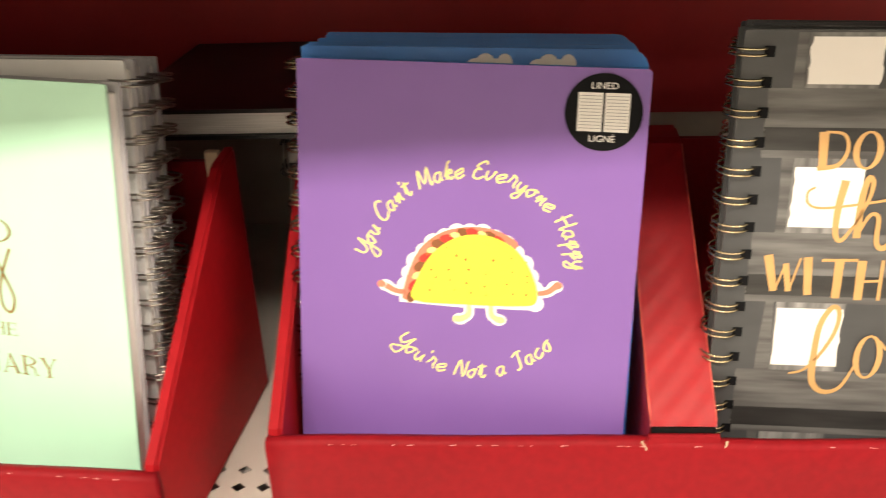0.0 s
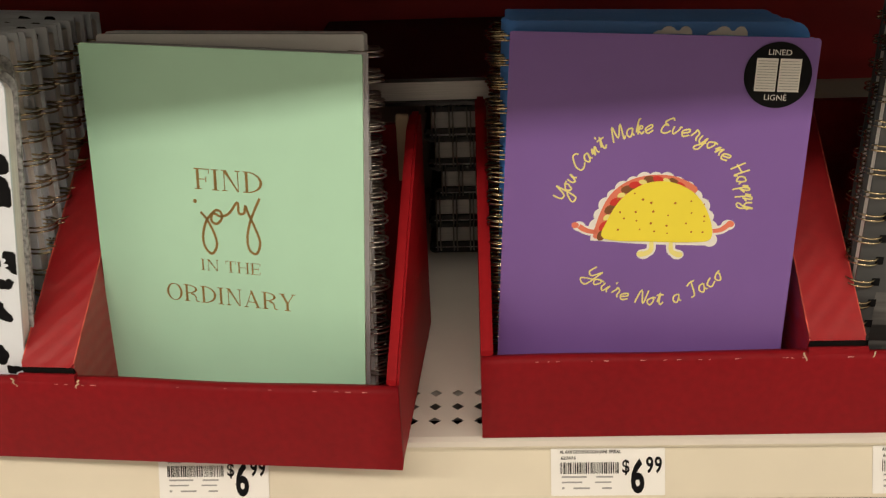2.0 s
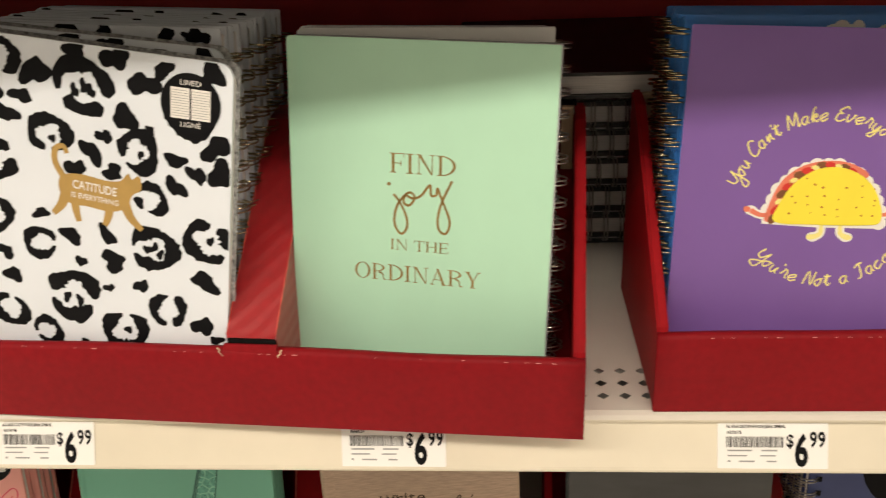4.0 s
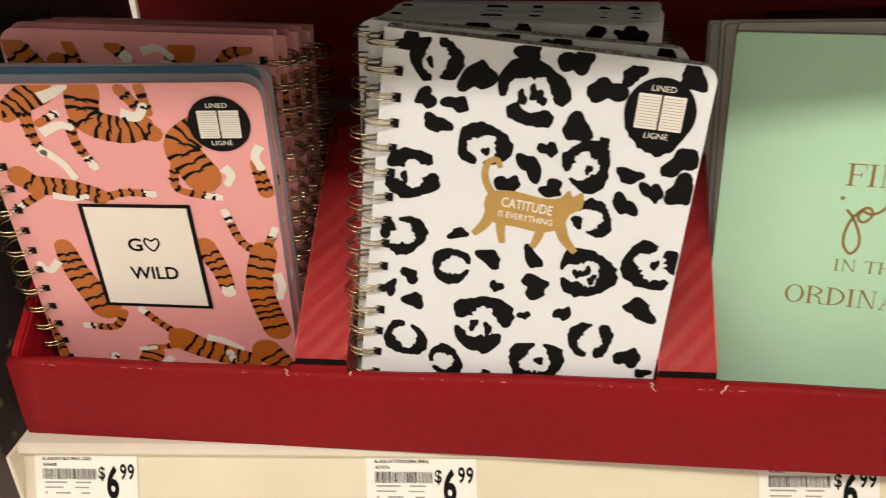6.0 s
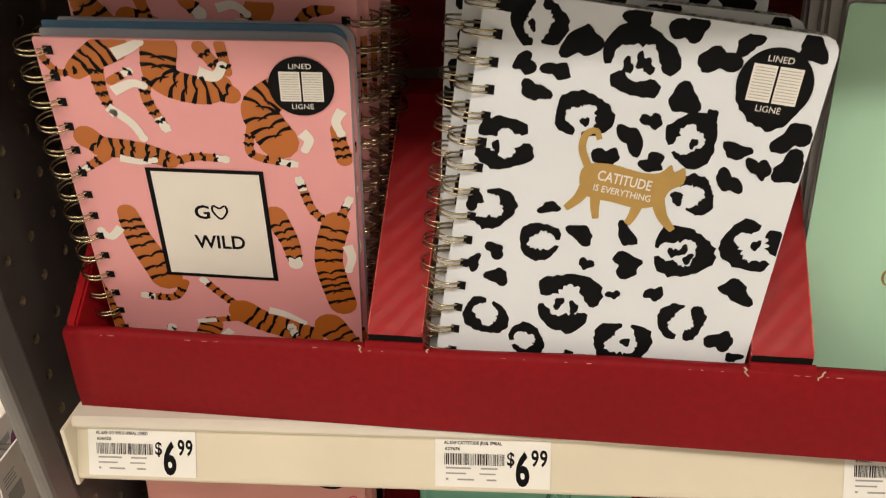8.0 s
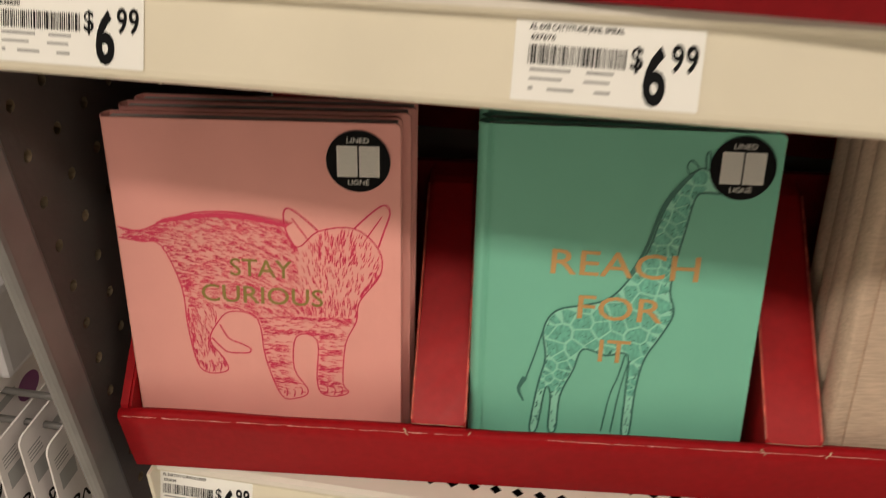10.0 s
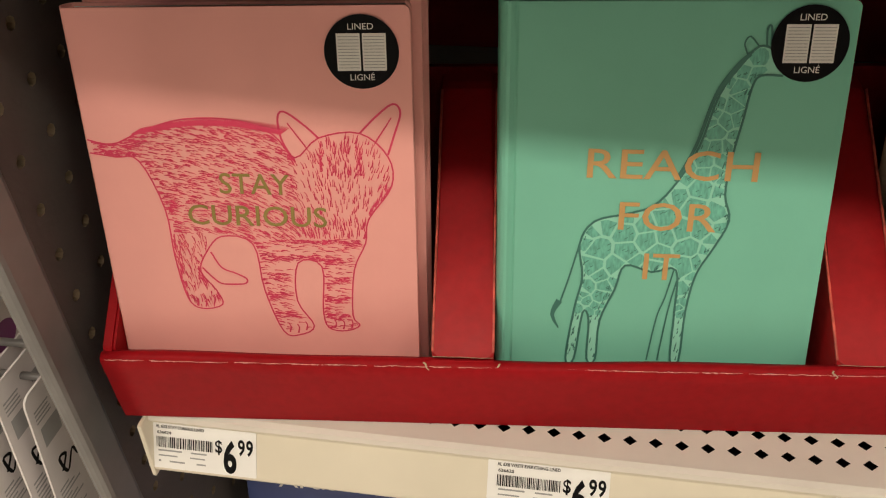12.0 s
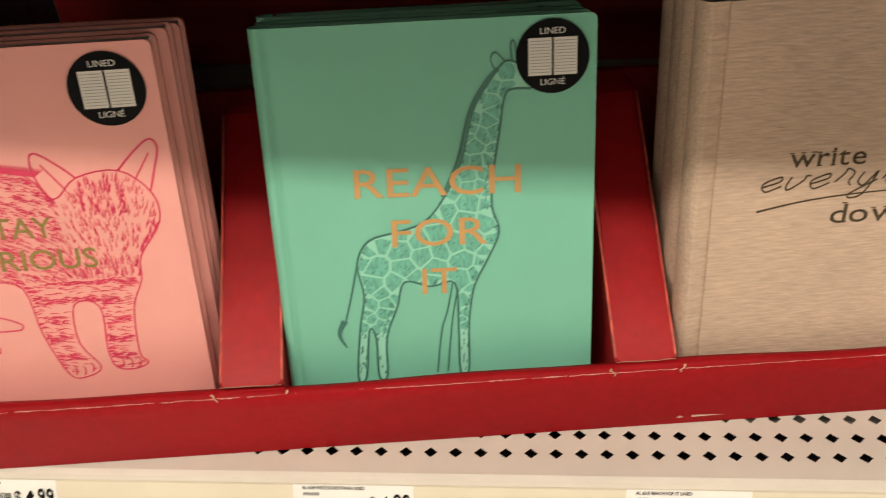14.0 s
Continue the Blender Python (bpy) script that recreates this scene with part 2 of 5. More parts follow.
def glyphs(text, fat=0.0):
    """Flat vertices, faces and width of a word in the built-in font at size 1."""
    key = (text, round(fat, 3))
    if key not in GLYPHS:
        cu = bpy.data.curves.new("word", "FONT")
        cu.body = text
        cu.resolution_u = 3
        cu.offset = key[1]
        ob = bpy.data.objects.new("word", cu)
        scene.collection.objects.link(ob)
        bpy.context.view_layer.update()
        me = bpy.data.meshes.new_from_object(ob.evaluated_get(bpy.context.evaluated_depsgraph_get()))
        vs = [(v.co.x, v.co.y) for v in me.vertices]
        fs = [tuple(p.vertices) for p in me.polygons]
        bpy.data.objects.remove(ob)
        bpy.data.meshes.remove(me)
        bpy.data.curves.remove(cu)
        xs = [v[0] for v in vs] or [0, 0.3]
        GLYPHS[key] = (vs, fs, min(xs), max(xs))
    return GLYPHS[key]


def smooth_line(pts, steps=5, closed=False):
    """A Catmull-Rom line through a few points."""
    n = len(pts)
    out = []
    for i in range(n if closed else n - 1):
        p = [pts[(i + k) % n] if closed else pts[min(max(i + k, 0), n - 1)] for k in (-1, 0, 1, 2)]
        for s in range(steps):
            t = s / steps
            out.append(tuple(0.5 * (2 * p[1][c] + (p[2][c] - p[0][c]) * t + (2 * p[0][c] - 5 * p[1][c] + 4 * p[2][c] - p[3][c]) * t * t + (3 * p[1][c] - p[0][c] - 3 * p[2][c] + p[3][c]) * t ** 3) for c in (0, 1)))
    if not closed:
        out.append(tuple(pts[-1]))
    return out


# pen strokes on a grid: the line at 3, small letters up to 6, tall ones up to 9
PEN = {"a": "46 26 15 14 23 33 45 46 44 53", "c": "46 36 15 14 23 33 54", "e": "14 45 46 36 15 14 23 33 54", "i": "14 26 24 33 44|28 29", "k": "14 28 39 28 23|24 36 46 45 25 43 54", "n": "14 26 23|23 35 46 44 53",
       "o": "36 15 14 23 33 45 36 46 56", "p": "14 26 20|24 36 46 45 33 23|33 54", "r": "14 26 27 46 44 53", "t": "14 28 24 33 44|07 47", "u": "16 14 23 33 46 44 53", "v": "16 14 23 45 46 56",
       "y": "16 14 23 33 46 41 20 11 54", "h": "14 38 29 23|24 36 46 44 53", "g": "46 26 15 14 23 33 46 41 20 11 54", "Y": "09 06 15 35 59|59 51 30 11 33 54", "C": "58 49 29 06 04 13 33 54", "M": "03 19 34 59 63 74",
       "E": "58 49 28 17 36 16 04 13 33 54", "H": "19 13|59 53 64|06 56", "N": "03 19 43 59", "T": "08 29 59|39 34 23 13", "'": "19 18"}


class Ink:
    """Flat printed shapes in millimetres on a card's face: x from its middle, z from its foot."""

    def __init__(self):
        self.v, self.f, self.lift, self.count = [], [], [], 0

    def mark(self):
        """Lay each shape a hair above the one before, so that none share a plane."""
        self.count += 1
        self.lift += [0.0000075 * (self.count % 11)] * (len(self.v) - len(self.lift))
        return self

    def poly(self, pts, smooth=0):
        if smooth:
            pts = smooth_line(pts, smooth, True)
        k = len(self.v)
        self.v += pts
        self.f.append(tuple(range(k, k + len(pts))))
        return self.mark()

    def rect(self, x0, x1, z0, z1):
        return self.poly([(x0, z0), (x1, z0), (x1, z1), (x0, z1)])

    def disc(self, x, z, rx, rz=None, n=28, turn=0):
        rz = rz or rx
        c, s = math.cos(radians(turn)), math.sin(radians(turn))
        return self.poly([(x + rx * math.cos(a) * c - rz * math.sin(a) * s, z + rx * math.cos(a) * s + rz * math.sin(a) * c) for a in (2 * math.pi * k / n for k in range(n))])

    def blot(self, x, z, rx, rz, rng, turn=0, n=22, rough=0.16):
        """A torn-edged spot."""
        c, s = math.cos(radians(turn)), math.sin(radians(turn))
        pts = []
        ph = [rng.uniform(0, 6.28) for _ in range(4)]
        for k in range(n):
            a = 2 * math.pi * k / n
            g = 1 + rough * (math.sin(2 * a + ph[0]) * 0.7 + math.sin(3 * a + ph[1]) * 0.6 + math.sin(5 * a + ph[2]) * 0.3) + rng.uniform(-0.06, 0.06)
            px, pz = rx * g * math.cos(a), rz * g * math.sin(a)
            pts.append((x + px * c - pz * s, z + px * s + pz * c))
        return self.poly(pts)

    def stroke(self, pts, w, w_end=None, steps=5, closed=False, taper=False):
        line = smooth_line(pts, steps, closed) if len(pts) > 2 else [tuple(p) for p in pts]
        if closed:
            line.append(line[0])
        w_end = w if w_end is None else w_end
        k0, n = len(self.v), len(line)
        for i, p in enumerate(line):
            a, b = line[max(i - 1, 0)], line[min(i + 1, n - 1)]
            if closed and i in (0, n - 1):
                a, b = line[-2], line[1]
            dx, dz = b[0] - a[0], b[1] - a[1]
            d = math.hypot(dx, dz) or 1
            u = i / max(1, n - 1)
            h = (w + (w_end - w) * u) / 2
            if taper:
                h *= max(0.12, math.sin(math.pi * u) ** 0.7)
            self.v += [(p[0] - dz / d * h, p[1] + dx / d * h), (p[0] + dz / d * h, p[1] - dx / d * h)]
        self.f += [(k0 + 2 * i, k0 + 2 * i + 1, k0 + 2 * i + 3, k0 + 2 * i + 2) for i in range(n - 1)]
        return self.mark()

    def word(self, text, x0, x1, z, height, turn=0, bold=0.0):
        """A word from x0 to x1 on the line z, its capitals that high."""
        vs, fs, a, b = glyphs(text, bold * 0.71 / height)
        sx, sz = (x1 - x0) / max(1e-6, b - a), height / 0.71
        c, s = math.cos(radians(turn)), math.sin(radians(turn))
        k = len(self.v)
        for vx, vz in vs:
            px, pz = (vx - a) * sx, vz * sz
            self.v.append((x0 + px * c - pz * s, z + px * s + pz * c))
        self.f += [tuple(k + i for i in f) for f in fs]
        return self.mark()

    def bowl(self, x, z, rx, rz, thick, thin, a0, a1, n=20):
        """A stretch of an upright oval ring, heavy at its sides and fine at head and foot."""
        k0 = len(self.v)
        for k in range(n + 1):
            a = radians(a0 + (a1 - a0) * k / n)
            self.v += [(x + rx * math.cos(a), z + rz * math.sin(a)), (x + (rx - thick) * math.cos(a), z + (rz - thin) * math.sin(a))]
        self.f += [(k0 + 2 * k, k0 + 2 * k + 2, k0 + 2 * k + 3, k0 + 2 * k + 1) for k in range(n)]
        return self.mark()

    def serif_word(self, text, x0, x1, z, h):
        """Roman capitals with heavy stems, hairlines and flat serifs, set from x0 to x1."""
        wide = {"F": 0.74, "I": 0.36, "N": 0.98, "D": 0.92, "T": 0.80, "H": 0.96, "E": 0.76, "O": 0.94, "R": 0.90, "A": 0.96, "Y": 0.94, " ": 0.34}
        k = (x1 - x0) / (sum(wide[c] + 0.10 for c in text) * h - 0.10 * h)
        t, f = 0.135 * h, 0.042 * h
        x = x0
        for c in text:
            w = wide[c] * h * k
            e, top = x + w, z + h

            def stem(u, foot=True, head=True, heavy=t):
                self.rect(u - heavy / 2, u + heavy / 2, z, top)
                for on, b in ((foot, z), (head, top - f)):
                    if on:
                        self.rect(u - heavy / 2 - 0.11 * h, u + heavy / 2 + 0.11 * h, b, b + f)

            def bar(a, b, level, tick=0.0):
                self.rect(a, b, level, level + f)
                if tick:
                    self.poly([(b - f, level + f), (b, level + f), (b, level + f - tick), (b - f * 0.6, level + f - tick)] if tick > 0 else [(b - f, level), (b - f * 0.6, level - tick), (b, level - tick), (b, level)])

            s = x + 0.17 * h
            if c in "FE":
                stem(s)
                bar(s, e, top - f, 0.24 * h)
                bar(s, e - 0.16 * h, z + 0.48 * h)
                self.rect(e - 0.16 * h - f, e - 0.16 * h, z + 0.38 * h, z + 0.62 * h)
                if c == "E":
                    bar(s, e, z, -0.24 * h)
            elif c == "I":
                stem(x + w / 2)
            elif c == "T":
                stem(x + w / 2, head=False)
                bar(x + w / 2, e, top - f, 0.24 * h)
                self.rect(x, x + w / 2, top - f, top).rect(x, x + f, top - 0.24 * h, top)
            elif c == "H":
                stem(s)
                stem(e - 0.17 * h)
                self.rect(s, e - 0.17 * h, z + 0.5 * h, z + 0.5 * h + f)
            elif c == "N":
                stem(s, heavy=f)
                stem(e - 0.15 * h, foot=False, heavy=f)
                self.poly([(s - 0.06 * h, top), (s + 0.10 * h, top), (e - 0.15 * h + f / 2, z), (e - 0.15 * h - 0.05 * h, z)])
            elif c == "D":
                stem(s)
                self.bowl(s, z + h / 2, e - s, h / 2, t, f, -90, 90)
            elif c == "O":
                self.bowl(x + w / 2, z + h / 2, w / 2, h / 2 + 0.01 * h, t, f, 0, 360, 32)
            elif c == "R":
                stem(s)
                self.bowl(s, z + 0.74 * h, 0.86 * (e - s), 0.26 * h, t, f, -90, 90)
                self.stroke([(s + 0.25 * h, z + 0.48 * h), (e - 0.24 * h, z + 0.36 * h), (e - 0.17 * h, z + 0.06 * h), (e, z + 0.03 * h)], t * 0.8, f)
            elif c == "A":
                m = x + w / 2
                self.stroke([(x + 0.10 * h, z), (m, top)], f).poly([(m - 0.10 * h, top), (m + 0.02 * h, top), (e - 0.06 * h, z), (e - 0.06 * h - t * 1.1, z)])
                self.rect(m - 0.22 * h, m + 0.22 * h, z + 0.30 * h, z + 0.30 * h + f)
                self.rect(x, x + 0.24 * h, z, z + f).rect(e - 0.28 * h, e + 0.02 * h, z, z + f)
            elif c == "Y":
                m = x + w / 2
                self.rect(m - t / 2, m + t / 2, z, z + 0.46 * h).rect(m - 0.18 * h, m + 0.18 * h, z, z + f)
                self.poly([(x + 0.08 * h, top), (x + 0.24 * h, top), (m + t / 2, z + 0.44 * h), (m - t / 2, z + 0.44 * h)]).stroke([(m + t / 2 - f, z + 0.44 * h), (e - 0.12 * h, top)], f)
                self.rect(x, x + 0.32 * h, top - f, top).rect(e - 0.24 * h, e, top - f, top)
            x = e + 0.10 * h * k
        return self

    def book_word(self, text, x0, x1, z, height, turn=0):
        """Small roman letters: the plain ones with flat serifs on their stems."""
        feet = {"w": (("t", 0.06), ("t", 0.5), ("t", 0.94)), "r": (("b", 0.2), ("t", 0.08)), "i": (("b", 0.5), ("t", 0.3)), "d": (("b", 0.92), ("a", 0.80)), "n": (("b", 0.1), ("b", 0.9), ("t", 0.05))}
        size = height / 0.71
        widths = [(glyphs(c)[3] - glyphs(c)[2]) * size for c in text]
        gap = 0.09 * size
        fill = ((x1 - x0) - gap * (len(text) - 1)) / sum(widths)
        widths = [w * fill for w in widths]
        x, c, s = x0, math.cos(radians(turn)), math.sin(radians(turn))
        for ch, w in zip(text, widths):
            base = z + (x - x0) * s
            self.word(ch, x, x + w, base, height, turn, bold=0.08)
            for end, u in feet.get(ch, ()):
                e = base + {"b": 0.0, "t": 0.67, "a": 0.98}[end] * height
                self.rect(x + u * w - 0.13 * height, x + u * w + 0.13 * height, e, e + 0.06 * height)
            x += w + gap
        return self

    def pen_word(self, text, place, unit, gauge, stretch=1.0, slant=0.25, gap=0.0):
        """Handwriting with one pen; place(u, v) takes a length along the line and a height over it to the card."""
        at_u = 0.0
        for ch in text:
            if ch == " ":
                at_u += 4.2 * unit * stretch
                continue
            runs = [[(int(q[0]), int(q[1]) - 3) for q in run.split()] for run in PEN[ch].split("|")]
            for run in runs:
                self.stroke([place(at_u + (px * stretch + slant * pz) * unit, pz * unit) for px, pz in run], gauge, gauge, 4)
            at_u += (max(px for run in runs for px, pz in run) + gap) * unit * stretch
        return at_u

    def pen_arc(self, text, x, z, r, a_mid, span, unit, gauge, inward=False):
        """Handwriting round a circle; inward: along its foot, read upright."""
        width = Ink().pen_word(text, lambda u, v: (u, v), unit, 1.0)
        way = -1 if not inward else 1

        def place(u, v):
            a = radians(a_mid + way * span * (u / width - 0.5))
            q = r + v if not inward else r - v
            return x + q * math.cos(a), z + q * math.sin(a)

        self.pen_word(text, place, unit, gauge)
        return self

    def clip(self, x0, x1, z0, z1):
        """Pull what overhangs the card's edge back to it."""
        self.v = [(min(max(x, x0), x1), min(max(z, z0), z1)) for x, z in self.v]
        return self

    def on(self, name, material, parent, level=1, label="", y=0.0):
        mesh = bpy.data.meshes.new(name)
        lift = y - 0.00012 * level
        mesh.from_pydata([(x / 1000, lift - up, z / 1000) for (x, z), up in zip(self.v, self.lift)], [], self.f)
        ob = link(name, mesh, material, parent, label)
        if len(self.f) > 6:
            tagged(ob, kind="stuff")
        return ob


# ---- the store round it ----
def setting(name, bm, material, label=""):
    mesh = bpy.data.meshes.new(name)
    bmesh.ops.recalc_face_normals(bm, faces=bm.faces)
    bm.to_mesh(mesh)
    bm.free()
    mesh.materials.append(material)
    return tagged(new(name, mesh), label, "", "", "structure")


floor = setting("floor", box(-6, 6, -5, 2.2, -0.1, 0), STORE_FLOOR, "pale polished store floor")
setting("ceiling", box(-6, 6, -5, 2.2, 3.3, 3.4), CEILING, "white ceiling tiles over the aisle")
setting("wall_south", box(-6, 6, -5.1, -5, 0, 3.3), STORE_WALL, "plain wall across the aisle")
setting("wall_north", box(-6, 6, 2.2, 2.3, 0, 3.3), STORE_WALL, "plain wall behind the shelving")
setting("wall_west", box(-6.1, -6, -5, 2.2, 0, 3.3), STORE_WALL, "plain wall at the aisle's end")
setting("wall_east", box(6, 6.1, -5, 2.2, 0, 3.3), STORE_WALL, "plain wall at the aisle's end")
# Unseen housings; the last two belong to the added fill lamps
for lx, ly in ((-0.3, -1.36), (-3.2, -1.36), (2.8, -1.36), (-0.3, -4.1), (-2.8, 1.4)):
    fixture = thing("ceiling_light", "white tube light under the ceiling, assumed and out of view", "ceiling light", pose(lx, ly, 3.2), "ceiling lights")
    part("housing", box(-1.25, 1.25, -0.18, 0.18, 0.0, 0.1, 0.01), CEILING, fixture)

# ---- shelving ----
X0, X1 = -0.630, 0.585
BACK = 0.655


def perforated(x0, x1, y0, rows, step, z, hole):
    """A sheet with lozenge holes in square rows."""
    vs, fs = [], []
    for j in range(rows):
        for i in range(int((x1 - x0) / step)):
            ax, ay = x0 + i * step, y0 + j * step
            k = len(vs)
            m = step / 2
            vs += [(ax, ay, z), (ax + step, ay, z), (ax + step, ay + step, z), (ax, ay + step, z)]
            vs += [(ax + m, ay + m - hole * 0.9, z), (ax + m + hole, ay + m, z), (ax + m, ay + m + hole * 0.9, z), (ax + m - hole, ay + m, z)]
            fs += [tuple(k + c for c in f) for f in ((0, 1, 4), (1, 5, 4), (1, 2, 5), (2, 6, 5), (2, 3, 6), (3, 7, 6), (3, 0, 7), (0, 4, 7))]
    mesh = bpy.data.meshes.new("perforated_deck")
    mesh.from_pydata(vs, [], fs)
    return weld(mesh)


def shelf(y, z, label, x0=X0, rows=4, shift=0.0):
    """A steel shelf whose front edge top lies at y, z, with a tilted ticket channel under it."""
    ob = thing("shelf", label, "shelf", pose(0, y, z), "steel shelves")
    depth = BACK - y
    step = 0.0122
    ys = 0.0105
    xs = x0 + 0.012 + shift
    n = int((X1 - 0.008 - xs) / step)
    xe = xs + n * step
    link("perforated_deck", perforated(xs, X1 - 0.008, ys, rows, step, 0.004, 0.0034), DECK, ob)
    rim = extrude_x([(0.0, 0.0), (0.0010, 0.0024), (0.0036, 0.0039), (ys, 0.004), (ys, 0.002), (0.005, -0.001)], x0, X1)
    part("front_rim", rim, DECK, ob)
    part("end_rim", box(x0, xs, ys, depth, -0.02, 0.004), DECK, ob)
    part("end_rim", box(xe, X1, ys, depth, -0.02, 0.004), DECK, ob)
    part("rear_rim", box(xs, xe, ys + rows * step, depth, -0.02, 0.004), DECK, ob)
    # Added plate, painted near black as the unlit hollow under the deck holes
    part("hollow_shade_plate", box(x0 + 0.003, X1 - 0.003, 0.0185, depth, -0.034, -0.021), HOLLOW_SHADE, ob)
    channel = extrude_x([(0.0, 0.0), (0.0008, -0.0020), (0.0032, -0.0036), (0.0031, -0.0058), (-0.0062, -0.0275), (-0.0066, -0.0295), (-0.0056, -0.0315), (-0.0030, -0.0332), (0.0010, -0.0345), (0.006, -0.0350),
                         (0.016, -0.0350), (0.018, -0.032), (0.018, -0.002), (0.005, 0.0005)], x0, X1)
    part("ticket_channel", channel, CREAM, ob)
    part("end_cap", box(x0 - 0.0025, x0, -0.0074, 0.022, -0.0350, 0.003, 0.001), CREAM, ob)
    return ob


shelf(0.3215, 1.2085, "cream steel shelf with perforated deck and price tickets", rows=3)
shelf(0.3628, 0.9146, "cream steel shelf with perforated deck under the first", -0.6345, shift=0.0044)
shelf(0.4000, 0.6250, "cream steel shelf low on the unit")
shelf(0.2570, 1.5250, "cream steel shelf above the notebooks")

setting("back_panel", box(-0.66, X1 + 0.02, BACK + 0.001, BACK + 0.012, 0.1, 1.9), BACK_BEIGE, "dull beige back panel of the shelving")

setting("red_back_board", box(-0.655, X1, BACK - 0.006, BACK - 0.001, 1.300, 1.494, 0.001), BACK_RED, "dark red board along the shelf's back")
setting("red_back_board_low", box(-0.655, X1, BACK - 0.006, BACK - 0.001, 1.002, 1.172, 0.001), BACK_RED, "dark red board along the lower shelf's back")
setting("unit_foot", box(-0.66, X1 + 0.02, 0.42, BACK, 0.0, 0.12), GREY_STEEL, "steel plinth of the shelving")


def side_panel(x):
    """Brown pegboard end of the unit: holes an inch apart, lined with bare fibre."""
    ob = thing("side_panel", "dark brown pegboard end panel with steel upright", "panel", pose(x, 0.369, 1.04, 3.8, 0, 0) @ pose(0, -0.369, -1.04))
    s, r, n = 0.0254, 0.0032, 8
    vs, fs, tv, tf = [], [], [], []
    y0, z0 = 0.369 - s / 2, 1.0624 - s / 2 - 20 * s
    for j in range(42):
        for i in range(11):
            cy, cz = y0 + (i + 0.5) * s, z0 + (j + 0.5) * s
            k = len(vs)
            ring = [(r * math.cos(2 * math.pi * q / n + math.pi / n), r * math.sin(2 * math.pi * q / n + math.pi / n)) for q in range(n)]
            h = s / 2
            vs += [(0, cy + h, cz + h), (0, cy - h, cz + h), (0, cy - h, cz - h), (0, cy + h, cz - h)]
            vs += [(0, cy + a, cz + b) for a, b in ring]
            fs += [(k, k + 4, k + 5, k + 1), (k + 1, k + 5, k + 6), (k + 1, k + 6, k + 7, k + 2), (k + 2, k + 7, k + 8)]
            fs += [(k + 2, k + 8, k + 9, k + 3), (k + 3, k + 9, k + 10), (k + 3, k + 10, k + 11, k), (k, k + 11, k + 4)]
            t = len(tv)
            tv += [(0, cy + a, cz + b) for a, b in ring] + [(-0.004, cy + a, cz + b) for a, b in ring]
            tf += [(t + q, t + (q + 1) % n, t + n + (q + 1) % n, t + n + q) for q in range(n)]
    face = bpy.data.meshes.new("pegboard_face")
    face.from_pydata(vs, [], fs)
    link("pegboard_face", weld(face), PEGBOARD, ob)
    lining = bpy.data.meshes.new("hole_lining")
    lining.from_pydata(tv, [], tf)
    tagged(link("hole_lining", lining, HOLE_TAN, ob, "bare fibre lining of the peg holes"), kind="stuff")
    part("core", box(-0.0072, -0.004, y0, BACK, z0, z0 + 42 * s), HOLE_TAN, ob)
    part("rear_strip", box(-0.0072, 0.0, y0 + 11 * s, BACK + 0.01, z0, z0 + 42 * s), PEGBOARD, ob)
    part("upright", box(-0.0075, 0.0012, 0.334, y0, 0.03, 1.62, 0.003), GREY_STEEL, ob, "grey painted steel upright")
    return ob


side_panel(-0.6585)


